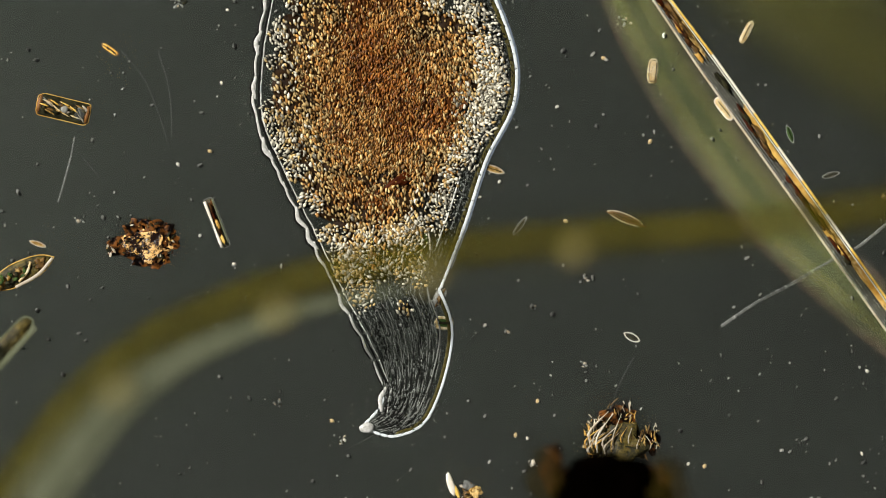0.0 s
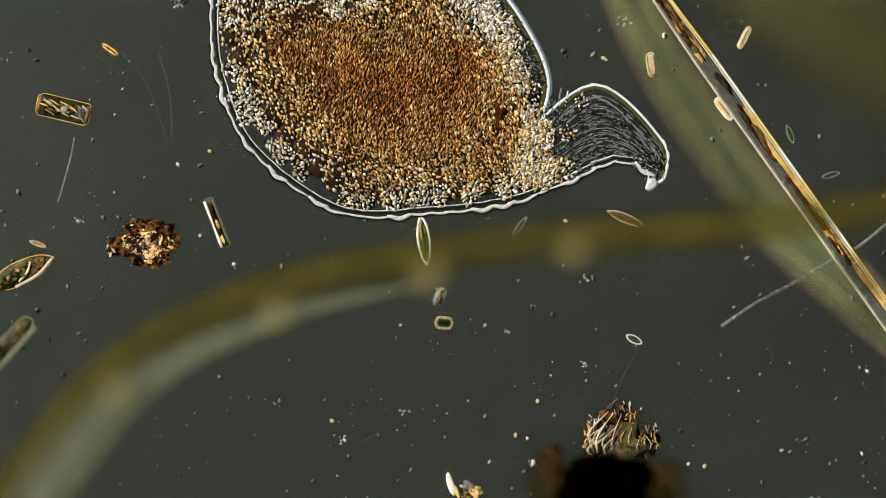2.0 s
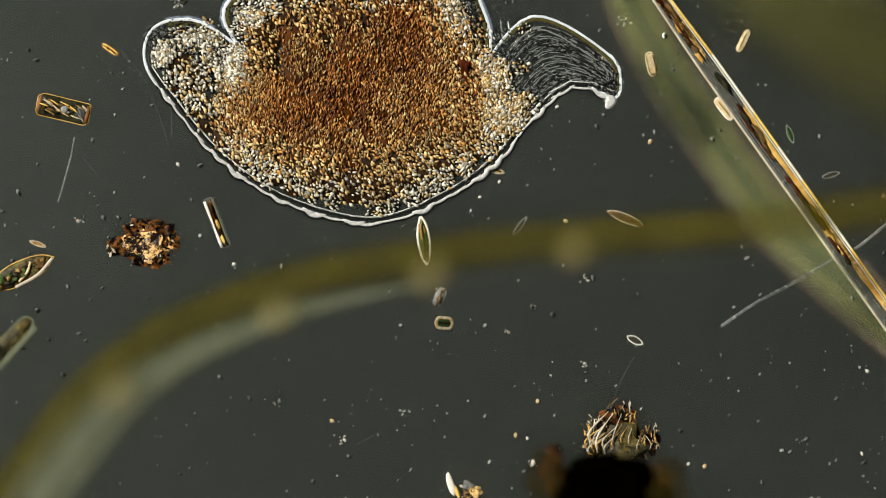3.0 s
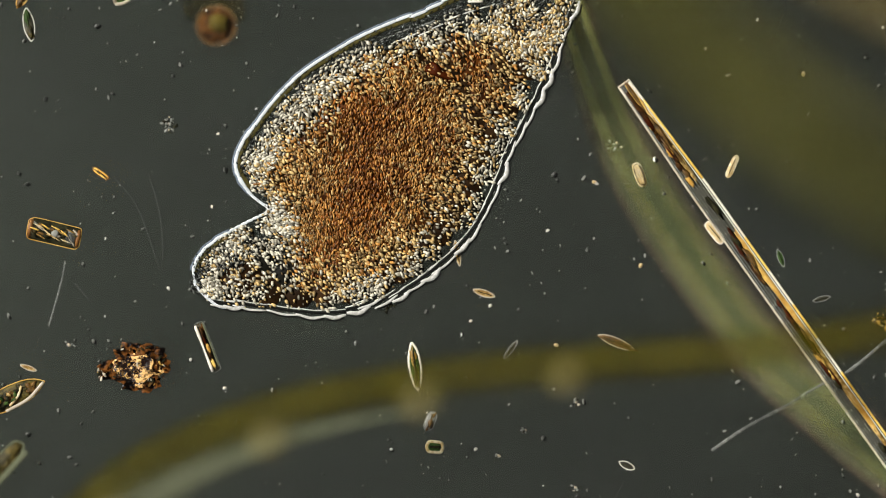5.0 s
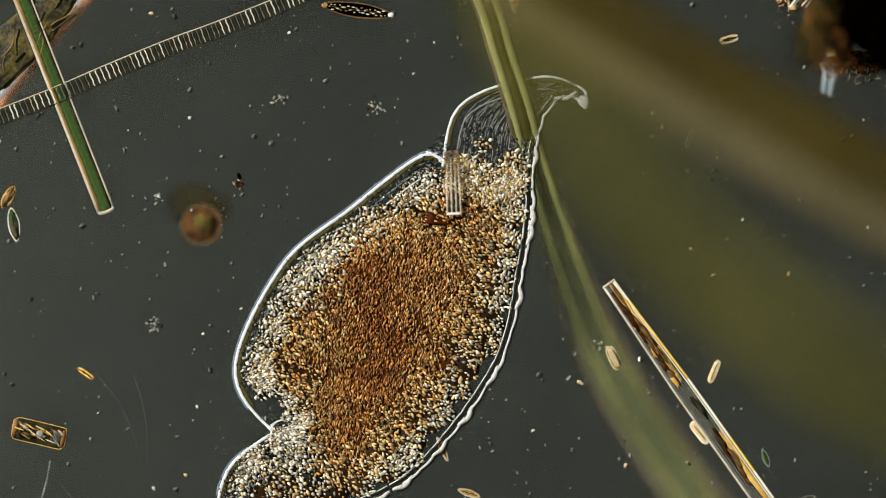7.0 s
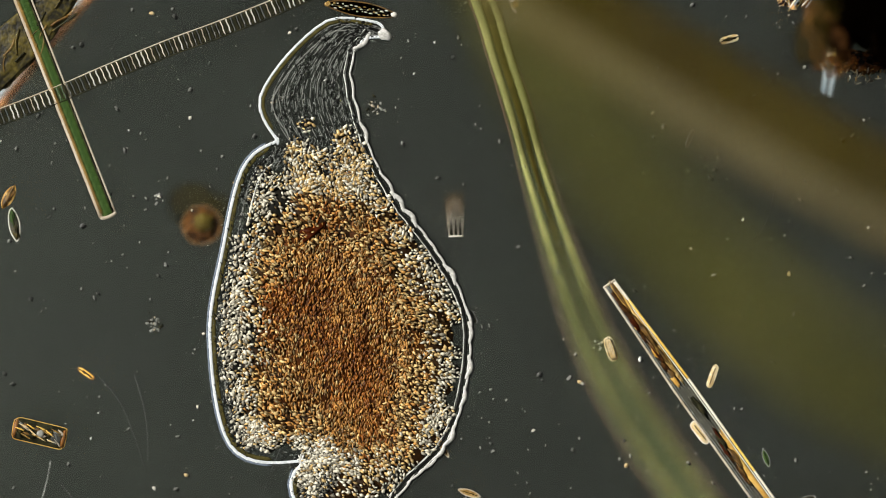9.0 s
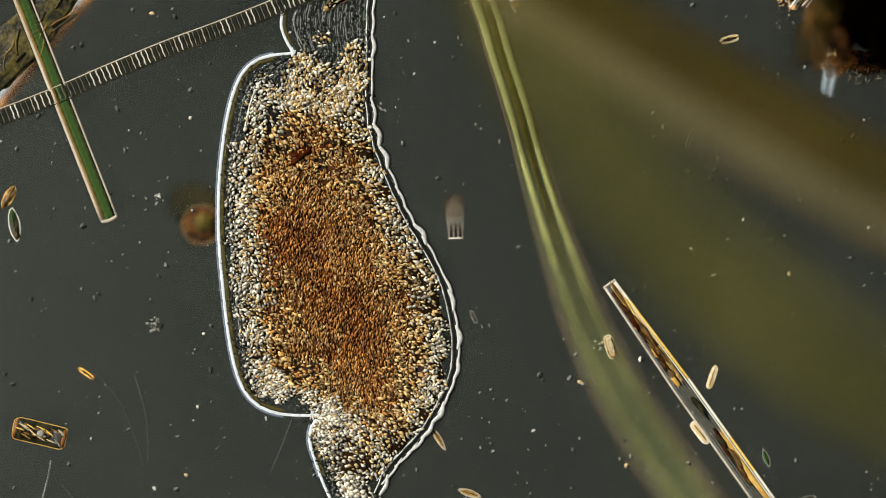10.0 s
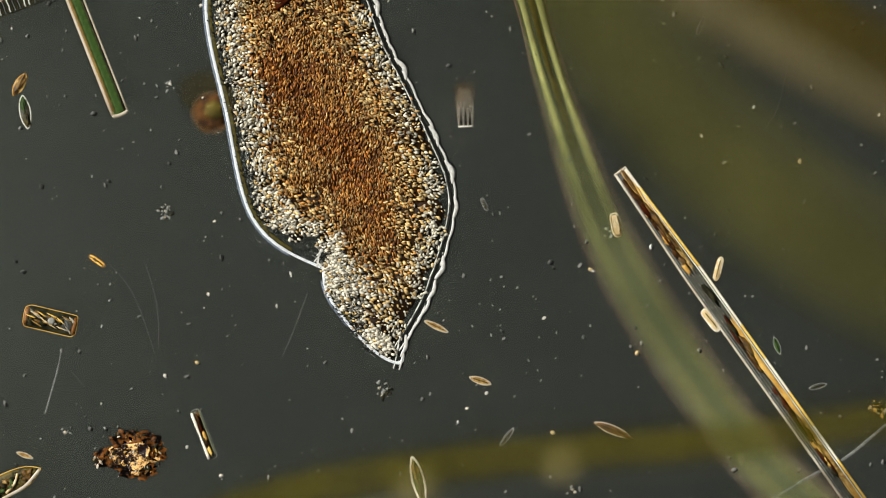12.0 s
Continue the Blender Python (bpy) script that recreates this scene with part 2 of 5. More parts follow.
# ---- setting ----
def slab(name, size, z0, z1, material, label, category):
    bm = bmesh.new()
    bmesh.ops.create_cube(bm, size=1.0, matrix=Matrix.Translation((0, 0.3, (z0 + z1) / 2)) @ Matrix.Diagonal((size, size, z1 - z0, 1)))
    return tagged(new(name, mesh_of(name, bm, material)), label, category, kind="structure")


slab("backdrop", 40.0, -2.7, -2.6, FIELD, "plain grey evenly lit field under the slide", "backdrop")
water = slab("water", 9.0, -0.20, 0.0, WATER, "still clear film of pond water over the glass slide", "water")
slide = slab("ground", 9.0, -0.27, -0.204, GLASS, "clear glass microscope slide under a film of water", "glass slide")
water.visible_shadow = slide.visible_shadow = False


# ---- algal threads ----
def thread(name, path, label, bits, category="alga"):
    """A thread of several swept parts: (part, radius, sideways shift, material, flatness, lift)."""
    root = thing(name, (0, 0, 0), 0, label, category)
    line = smooth_path(path)
    for bit, radius, shift, material, flat, lift in bits:
        pts = []
        for i, q in enumerate(line):
            way = (line[min(i + 1, len(line) - 1)] - line[max(i - 1, 0)]).normalized()
            pts.append(q + Vector((0, 0, 1)).cross(way) * (shift(i / (len(line) - 1)) if callable(shift) else shift) + Vector((0, 0, lift)))
        part(bit, tube(bmesh.new(), pts, radius, 12, flat), material, root)
    return root


arc = thread("curved_thread", [at(-260, 1500, 0.0), at(-120, 1150, 0.08), at(40, 850, 0.18), at(230, 640, 0.18), at(480, 522, 0.18), at(760, 462, 0.18),
                               at(1020, 432, 0.18), at(1300, 412, 0.19), at(1600, 370, 0.19), at(1900, 300, 0.08), at(2150, 220, 0.0)],
             "olive green arched algal thread, out of focus above the slide",
             [("core", 0.031, 0.010, OLIVE, 0.6, 0.0), ("sheath", lambda k: 0.050 * (1 - min(1, max(0, (k - 0.22) / 0.28))) + 0.0004, -0.040, SHEATH, 0.5, -0.020)])
for u, v in ((205, 690), (490, 552), (760, 486), (1020, 440)):
    part("node", blob(bmesh.new(), at(u, v, 0.196), (0.042, 0.034, 0.012), 2, pose(0, 0, 0, 0, 0, 40)), NODE, arc)

ribbon = thread("ribbon_thread", [at(700, -1000, 0.02, UP), at(800, -800, 0.02, UP), at(896, -573, 0.02, UP), at(928, -473, 0.022, UP), at(960, -373, 0.020, UP), at(987, -273, -0.02, UP), at(1018, -173, -0.065, UP),
                                  at(1051, -73, -0.10, UP), at(1090, 27, -0.13, UP), at(1143, 127, -0.15, UP), at(1206, 227, -0.165, UP), at(1298, 354, -0.165, UP), at(1382, 454, -0.16, UP), at(1480, 550, -0.14), at(1650, 690, -0.12)],
                "flat yellow-green ribbon alga with a dark midline sinking into the water",
                [("ribbon", lambda k: 0.022 + 0.021 * min(1, max(0, k - 0.24) / 0.40), 0, RIBBON, 0.2, 0.0), ("midline", lambda k: max(0.0004, 0.0078 - 0.0150 * max(0, k - 0.12)), 0.002, MIDLINE, 0.5, 0.006),
                 ("edge", lambda k: max(0.0014, 0.0074 - 0.0115 * max(0, k - 0.15)), lambda k: 0.0145 + 0.012 * min(1, max(0, k - 0.24) / 0.40), RIBBON_EDGE, 0.6, 0.004), ("edge", lambda k: max(0.0016, 0.0074 - 0.0115 * max(0, k - 0.15)), lambda k: -0.0135 - 0.006 * min(1, max(0, k - 0.24) / 0.40), RIBBON_EDGE, 0.6, 0.004),
                 ("margin", lambda k: 0.0016 + 0.0030 * k, lambda k: 0.023 + 0.021 * min(1, max(0, k - 0.24) / 0.40), MARGIN, 0.5, 0.0), ("margin", lambda k: 0.0016 + 0.0020 * k, lambda k: -0.023 - 0.021 * min(1, max(0, k - 0.24) / 0.40), MARGIN, 0.5, 0.0)])
thread("broad_thread", [at(640, -1000, 0.0, UP), at(840, -770, 0.2, UP), at(1040, -600, 0.28, UP), at(1280, -455, 0.30, UP), at(1570, -288, 0.30, UP), at(1900, -110, 0.2, UP), at(2200, 60, 0.0, UP)],
       "broad brown-olive algal band far out of focus", [("band", 0.046, -0.076, BAND_SHEATH, 0.3, 0.0), ("core", 0.050, 0.002, BROWN_THIN, 0.4, 0.0)])
thread("broad_thread", [at(780, -1000, 0.0, UP), at(890, -760, 0.2, UP), at(1010, -490, 0.26, UP), at(1170, -240, 0.30, UP), at(1338, -68, 0.30, UP), at(1630, 135, 0.30, UP), at(2100, 330, 0.0, UP)],
       "broad olive algal band far out of focus", [("band", 0.120, 0, OLIVE_THIN, 0.3, 0.0), ("core", 0.060, -0.01, OLIVE_THIN, 0.4, 0.0)])

# ---- ciliate ----
POSES = []


def shape(t, chin, left, right):
    """The creature's two edges at t seconds, from the snout's tip to the tail, as stage readings less the winding."""
    a, b = wound(t)
    rails = []
    for flat in (left[:2] + list(chin) + left[2:], right):
        rails.append(np.array([((flat[i] - a - 784) / 1000, (441 - flat[i + 1] + b) / 1000) for i in range(0, len(flat), 2)]))
    across = (rails[1][9] - rails[0][10]) * 0.9      # the tail's tip is round
    POSES.append((t, (rails[0], across), (rails[1], -across)))


shape(0.0, (700, 772), [640, 758, 760, 735, 800, 600, 778, 515, 822, 400, 860, 285, 912, 170, 893, 40, 780, -190, 740, -270, 640, -330],
      [640, 758, 678, 705, 655, 630, 600, 525, 555, 430, 490, 300, 452, 190, 468, 20, 520, -150, 570, -260, 640, -330])
shape(0.5, (832, 697), [793, 693, 865, 670, 893, 550, 838, 435, 868, 370, 875, 290, 910, 150, 888, 30, 770, -180, 720, -260, 620, -320],
      [793, 693, 805, 650, 775, 590, 705, 535, 620, 440, 510, 340, 445, 200, 450, 30, 490, -140, 545, -250, 620, -320])
shape(1.0, (920, 566), [883, 570, 960, 530, 968, 400, 880, 320, 895, 250, 893, 180, 905, 100, 885, 0, 760, -170, 700, -240, 590, -300],
      [883, 570, 895, 530, 870, 490, 780, 455, 690, 430, 570, 375, 455, 270, 415, 90, 450, -100, 510, -230, 590, -300])
shape(1.5, (1072, 468), [1050, 467, 1100, 400, 1020, 262, 925, 278, 955, 225, 925, 130, 890, 30, 840, -60, 690, -140, 610, -200, 510, -240],
      [1050, 467, 1050, 430, 1000, 403, 910, 408, 830, 410, 690, 390, 540, 345, 420, 180, 410, 0, 440, -140, 510, -240])
shape(2.0, (1176, 312), [1150, 330, 1172, 250, 1060, 152, 955, 215, 970, 140, 935, 55, 870, -30, 760, -90, 560, -70, 480, -110, 400, -120],
      [1150, 330, 1140, 300, 1080, 290, 1000, 325, 900, 360, 760, 378, 600, 375, 450, 270, 390, 150, 375, 20, 400, -120])
shape(2.5, (1213, 148), [1193, 170, 1195, 90, 1050, 45, 965, 130, 965, 70, 930, 15, 830, -60, 600, -80, 505, 50, 420, -30, 330, -20],
      [1193, 170, 1165, 140, 1110, 165, 1040, 225, 940, 290, 800, 350, 660, 385, 500, 325, 400, 220, 350, 110, 330, -20])
shape(3.0, (1098, 158), [1078, 185, 1080, 100, 950, 30, 868, 100, 860, 30, 810, -50, 680, -100, 420, -10, 425, 85, 330, 35, 256, 85],
      [1078, 185, 1065, 165, 1005, 160, 945, 210, 880, 285, 790, 350, 660, 395, 510, 360, 400, 290, 310, 190, 256, 85])
shape(3.5, (1050, 10), [1035, 40, 1040, -20, 930, -40, 885, 70, 880, 10, 740, -110, 500, -90, 358, 50, 375, 120, 300, 105, 248, 175],
      [1035, 40, 1020, 20, 965, 30, 925, 95, 895, 180, 830, 290, 700, 380, 520, 380, 400, 320, 310, 240, 248, 175])
shape(3.7, (1045, 38), [1025, 65, 1040, 10, 950, -20, 885, 100, 860, 20, 690, -40, 480, 15, 358, 160, 380, 240, 310, 235, 252, 310],
      [1025, 65, 1010, 45, 965, 60, 930, 130, 900, 220, 830, 360, 690, 470, 530, 490, 400, 430, 310, 350, 252, 310])
shape(5.3, (1190, -70), [1180, -40, 1140, -110, 985, -95, 915, -10, 800, 28, 640, 110, 510, 205, 430, 345, 502, 430, 375, 510, 385, 587],
      [1180, -40, 1150, -60, 1100, -45, 1030, 65, 985, 165, 930, 280, 870, 430, 750, 545, 640, 608, 470, 605, 385, 587])
shape(5.5, (1200, -25), [1190, 5, 1150, -60, 990, -40, 915, 50, 812, 62, 680, 138, 530, 230, 435, 400, 505, 490, 400, 570, 395, 648],
      [1190, 5, 1160, -20, 1110, 10, 1035, 110, 980, 220, 930, 320, 870, 480, 740, 615, 640, 660, 490, 658, 395, 648])
shape(6.0, (1252, 95), [1245, 135, 1200, 50, 1010, 55, 963, 140, 890, 130, 740, 225, 570, 350, 458, 510, 515, 620, 420, 720, 425, 790],
      [1245, 135, 1215, 110, 1160, 130, 1070, 220, 1005, 310, 950, 410, 890, 550, 780, 715, 650, 780, 510, 795, 425, 790])
shape(6.5, (1213, 118), [1195, 150, 1150, 78, 985, 110, 935, 195, 855, 200, 720, 290, 560, 430, 463, 600, 510, 700, 410, 810, 425, 872],
      [1195, 150, 1170, 128, 1130, 150, 1065, 260, 1000, 375, 950, 470, 885, 610, 780, 770, 690, 845, 510, 873, 425, 872])
shape(7.0, (1030, 158), [1035, 185, 955, 137, 818, 185, 785, 290, 740, 280, 620, 370, 500, 470, 417, 650, 485, 765, 400, 840, 410, 940],
      [1035, 185, 1000, 170, 960, 215, 945, 290, 940, 380, 925, 480, 890, 630, 790, 780, 690, 870, 520, 930, 410, 940])
shape(8.8, (645, 82), [665, 120, 560, 90, 462, 220, 492, 290, 430, 335, 395, 450, 365, 640, 400, 800, 540, 830, 515, 900, 600, 1000],
      [665, 120, 620, 115, 612, 180, 640, 270, 690, 350, 770, 450, 838, 570, 830, 700, 790, 800, 710, 880, 600, 1000])
shape(9.0, (664, 40), [685, 65, 572, 42, 464, 165, 492, 250, 430, 300, 395, 440, 372, 600, 410, 790, 540, 815, 520, 880, 610, 1010],
      [685, 65, 640, 75, 622, 140, 650, 250, 700, 350, 775, 450, 828, 560, 822, 690, 785, 790, 710, 870, 610, 1010])
shape(9.5, (690, -45), [700, -20, 600, -30, 487, 85, 503, 157, 440, 190, 395, 350, 388, 560, 435, 750, 552, 768, 545, 860, 620, 970],
      [700, -20, 680, -10, 650, 60, 640, 150, 680, 290, 760, 420, 815, 560, 815, 690, 770, 775, 690, 870, 620, 970])
shape(10.0, (680, -105), [690, -80, 590, -100, 502, 20, 520, 95, 430, 130, 392, 280, 392, 480, 435, 695, 565, 735, 553, 800, 630, 930],
      [690, -80, 670, -60, 662, -10, 660, 100, 665, 230, 720, 370, 790, 500, 810, 640, 765, 750, 690, 840, 630, 930])
shape(10.5, (690, -165), [700, -140, 600, -160, 525, -50, 545, 25, 450, 65, 392, 200, 395, 420, 435, 645, 552, 708, 550, 755, 625, 895],
      [700, -140, 680, -110, 670, -60, 680, 20, 675, 150, 690, 300, 760, 440, 805, 590, 765, 720, 700, 815, 625, 895])
shape(11.0, (630, -185), [640, -160, 550, -180, 470, -60, 490, 25, 420, 40, 378, 180, 392, 400, 440, 590, 568, 680, 565, 740, 635, 850],
      [640, -160, 620, -130, 615, -80, 625, 0, 650, 130, 700, 260, 770, 400, 815, 540, 775, 680, 705, 780, 635, 850])
shape(11.5, (610, -295), [620, -270, 530, -290, 455, -180, 470, -110, 400, -80, 363, 60, 394, 252, 440, 464, 578, 556, 590, 610, 675, 700],
      [620, -270, 600, -240, 600, -190, 610, -110, 650, 20, 690, 140, 755, 250, 818, 400, 780, 550, 720, 640, 675, 700])
shape(12.0, (600, -345), [610, -320, 520, -340, 450, -230, 465, -160, 400, -130, 365, 10, 400, 195, 450, 390, 573, 475, 592, 540, 687, 637],
      [610, -320, 590, -290, 595, -240, 605, -160, 650, -30, 690, 80, 755, 210, 805, 350, 770, 500, 720, 600, 687, 637])


LEFT_KNOTS, RIGHT_KNOTS = (0, 0.5, 1.2, 2.2, 3, 4, 5, 6, 7, 8, 9, 10), tuple(range(11))


def along(edge, s):
    """A smooth point on an edge; s runs from 0 at the snout to 10 at the tail."""
    rail, end = edge
    last = len(rail) - 1
    knots = LEFT_KNOTS if last == 11 else RIGHT_KNOTS
    s = min(max(s, 0.0), 10.0)
    i = max(k for k in range(last) if knots[k] <= s)
    h = knots[i + 1] - knots[i]
    t = (s - knots[i]) / h
    folds = (4, 9) if last == 11 else ()     # the two notches are sharp folds

    def slope(k):
        if k == last:
            return end * h
        a, b = max(k - 1, 0), min(k + 1, last)
        return (rail[b] - rail[a]) / (knots[b] - knots[a]) * h

    step = rail[i + 1] - rail[i]
    m0, m1 = slope(i), slope(i + 1)
    if i in folds:
        m0 = 1.5 * step - 0.5 * m1
    elif i + 1 in folds:
        m1 = 1.5 * step - 0.5 * m0
    return (2 * t ** 3 - 3 * t * t + 1) * rail[i] + (t ** 3 - 2 * t * t + t) * m0 + (3 * t * t - 2 * t ** 3) * rail[i + 1] + (t ** 3 - t * t) * m1


def inside(k, s, w):
    """The place (s, w) in the body in pose k; w runs from -1 at the smooth edge to 1 at the warty edge."""
    _, left, right = POSES[k]
    return along(left, s) * (1 - w) / 2 + along(right, s) * (1 + w) / 2


ROOTS = [inside(k, 6.0, 0.0) for k in range(len(POSES))]
RIDERS = []


def ride(ob, s, w, z, spin=0.0, push=0.0, turning=1.0):
    """Note a piece that goes with the place (s, w); push sets it off across the edge, away from the middle; turning is its share of the body's turn."""
    RIDERS.append((ob, s, w, z, spin, push, turning))


def carry():
    """Key the creature's pieces so that they follow its bending."""
    for ob, s, w, z, spin, push, turning in RIDERS:
        rows, last = [], None
        for k, (t, _, _) in enumerate(POSES):
            q = inside(k, s, w)
            d = inside(k, min(s + 0.12, 10), w) - inside(k, max(s - 0.12, 0), w)
            angle = math.degrees(math.atan2(d[1], d[0]))
            if last is not None:
                angle = last + (angle - last + 180) % 360 - 180
            last = angle
            if push:
                side = np.array((d[1], -d[0])) / (np.hypot(*d) + 1e-9)
                if np.dot(side, q - inside(k, s, 0.0)) < 0:
                    side = -side
                q = q + side * push
            q = q - ROOTS[k]
            rows.append((t, pose(q[0], q[1], z, 0, 0, angle * turning + spin)))
        rows.insert(0, (0.0, rows[0][1])) if rows[0][0] > 0 else None
        walk(ob, rows)


def spaced(side, gap, s0=0.0, s1=10.0):
    """Stations along an edge about gap apart, on the average of all poses."""
    fine = np.linspace(s0, s1, 400)
    run = np.zeros(400)
    for _, left, right in POSES:
        pts = np.array([along(left if side < 0 else right, s) for s in fine])
        run[1:] += np.cumsum(np.hypot(*np.diff(pts, axis=0).T)) / len(POSES)
    count = int(run[-1] / gap)
    return np.interp(np.linspace(0, run[-1], count + 1), run, fine)


def half_width(s, pick=min):
    return pick(np.hypot(*(along(a, s) - along(b, s))) / 2 for _, a, b in POSES)


ciliate = thing("ciliate", (0, 0, 0), 0, "large leaf-shaped ciliate full of brown granules with a bright wavy rim", "ciliate")


def granule_clump(name, seed, count, r0, r1, stretch, gel_r, granules, gel, tight=1.3, other=None, share=0.2, reach=0.029):
    """A flat clump of tiny grains bedded in a pat of plasm."""
    rng = random.Random(seed)
    ico = bmesh.new()
    bmesh.ops.create_icosphere(ico, subdivisions=1, radius=1.0)
    bv = np.array([v.co[:] for v in ico.verts])
    forms = [bv * (1 + 0.42 * np.array([[rng.uniform(-1, 1)] for _ in bv])) for _ in range(8)]
    bf = [[v.index for v in f.verts] for f in ico.faces]
    ico.free()
    verts, faces = [], []
    seeds = []
    for _ in range(count * 6):
        if len(seeds) < count:
            q = complex(rng.uniform(-1, 1), rng.uniform(-1, 1))
            if abs(q) < 1 and all(abs((q - o).real) * reach / (stretch * r1 * tight) + abs((q - o).imag) * reach / (r1 * tight) > 1 for o in seeds):
                seeds.append(q)
    for q in seeds:
        cx, cy = q.real * reach, q.imag * reach
        size = r0 + (r1 - r0) * rng.random() ** 1.5
        turn = rng.gauss(0, 0.33)
        form = rng.choice(forms)
        lift = 0.0058 + 0.0035 * rng.random()
        base = len(verts)
        for p in form:
            px, py = p[0] * size * stretch, p[1] * size
            verts.append((cx + px * math.cos(turn) - py * math.sin(turn), cy + px * math.sin(turn) + py * math.cos(turn), lift + p[2] * size * 0.55))
        faces += [[base + i for i in f] for f in bf]
    slots = [2 if rng.random() < share else 0 for _ in seeds for _ in range(1)]
    slots = [k for k in slots for _ in bf]
    n0, steps = len(verts), 10
    for k, z in ((1.0, 0.0), (0.8, 0.0055)):
        verts += [(gel_r * k * math.cos(2 * math.pi * i / steps), gel_r * k * math.sin(2 * math.pi * i / steps), z) for i in range(steps)]
    pat = [[n0 + i, n0 + (i + 1) % steps, n0 + steps + (i + 1) % steps, n0 + steps + i] for i in range(steps)]
    pat.append([n0 + steps + i for i in range(steps)])
    me = bpy.data.meshes.new(name)
    me.from_pydata(verts, [], faces + pat)
    for m in (granules, gel, other or granules):
        me.materials.append(m)
    me.polygons.foreach_set("use_smooth", [True] * len(me.polygons))
    me.polygons.foreach_set("material_index", slots + [1] * len(pat))
    return me


def build_ciliate():
    rng = random.Random(4)
    kinds = {"core": [granule_clump("core", 10 + i, 80, 0.0011, 0.0023, 2.6, 0.035, CORE, GEL_CORE, 1.25, MID, 0.20, 0.036) for i in range(10)],
             "dark_core": [granule_clump("dark_core", 110 + i, 80, 0.0011, 0.0023, 2.6, 0.035, CORE_DARK, GEL_CORE, 1.25, CORE, 0.25, 0.036) for i in range(6)],
             "mid": [granule_clump("mid", 30 + i, 54, 0.0015, 0.0030, 2.0, 0.034, MID, GEL_MID, 1.35, CORE, 0.3, 0.036) for i in range(10)],
             "pale": [granule_clump("pale", 50 + i, 46, 0.0016, 0.0034, 1.7, 0.030, PALE, GEL_PALE, 1.5, MID, 0.20, 0.033) for i in range(10)],
             "sparse": [granule_clump("sparse", 150 + i, 30, 0.0013, 0.0033, 1.8, 0.030, PALE, GEL_MID, 1.7, MID, 0.5, 0.033) for i in range(10)]}
    tufts = [granule_clump("tuft", 70 + i, 22, 0.0014, 0.0032, 1.7, 0.014, PALE, GEL_PALE, 1.6, MID, 0.15, 0.0135) for i in range(12)]
    rails = [np.array([along(edge, x) for x in np.linspace(2.4, 10.0, 160) for edge in (left, right)]) for _, left, right in POSES]

    def room(s, w, share=0):
        """The way to the rim that all but a share (in hundredths) of the poses leave."""
        return np.percentile([np.hypot(*(rails[k] - inside(k, s, w)).T).min() for k in range(len(POSES))], share)

    def tuft(s, w):
        ob = new("grain_tuft", rng.choice(tufts))
        ob.parent = ciliate
        tagged(ob, "pale refractile grain tuft")
        ride(ob, s, w, 0.0008 * rng.random(), rng.uniform(60, 110), turning=0.3)

    s = 3.7
    while s < 9.6:
        wide, narrow = half_width(s, max), half_width(s, min)
        mean = 0.6 * narrow + 0.4 * wide
        low, high = min(-0.15, -1 + 0.072 / mean), max(0.15, 1 - 0.056 / mean)
        count = max(2, int(round(mean * (high - low) / 0.036)) + 1)
        for i in range(count):
            w = low + (high - low) * i / (count - 1) + rng.uniform(-0.02, 0.02)
            ss = s + rng.uniform(-0.07, 0.07)
            gap = room(ss, w)
            near = ss < 4.5 and room(ss, w, 25) < 0.030
            if (ss > 7.0 and gap < 0.019) or near:
                for _ in range(2 if near else 8):
                    a, b = ss + rng.uniform(-0.10, 0.10), w + rng.uniform(-0.14, 0.14)
                    if room(a, b, 20 if near else 0) > (0.012 if near else 0.008):
                        tuft(a, b)
                continue
            deep = math.hypot((w + 0.02) / 0.66, (ss - 6.05) / 2.1) + rng.uniform(-0.17, 0.17) + (0.5 if ss > 6.9 and w < -0.3 else 0)
            dusk = noise.noise(Vector((ss * 1.5, w * 3.2, 4.0)))
            kind = ("dark_core" if dusk > 0.04 else "core") if deep < 0.76 else "mid" if deep < 1.12 else "pale"
            if kind == "pale" and (ss > 8.5 or (w > 0.2 and gap < 0.050)):
                kind = "sparse"
            if kind == "pale" and ss < 4.7 and -0.4 < w < 0.5:
                kind = "mid" if ss > 4.2 else "sparse"
            ob = new("granule_clump", rng.choice(kinds[kind]))
            ob.parent = ciliate
            tagged(ob, {"core": "brown granule clump", "dark_core": "dark reddish-brown granule clump", "mid": "tan granule clump", "pale": "pale refractile granule clump", "sparse": "loose pale granules in clear plasm"}[kind])
            ride(ob, ss, w, 0.0008 * rng.random(), 86 + rng.uniform(-12, 12) + (180 if rng.random() < 0.5 else 0), turning=0.0 if "core" in kind else 0.25)
        step = np.mean([np.hypot(*(inside(k, s + 0.1, 0) - inside(k, s, 0))) for k in range(len(POSES))]) / 0.1
        s += 0.034 / step

    for _ in range(50):
        a, b = rng.uniform(7.2, 8.9), rng.uniform(-0.97, -0.40)
        if room(a, b) > 0.007:
            tuft(a, b)
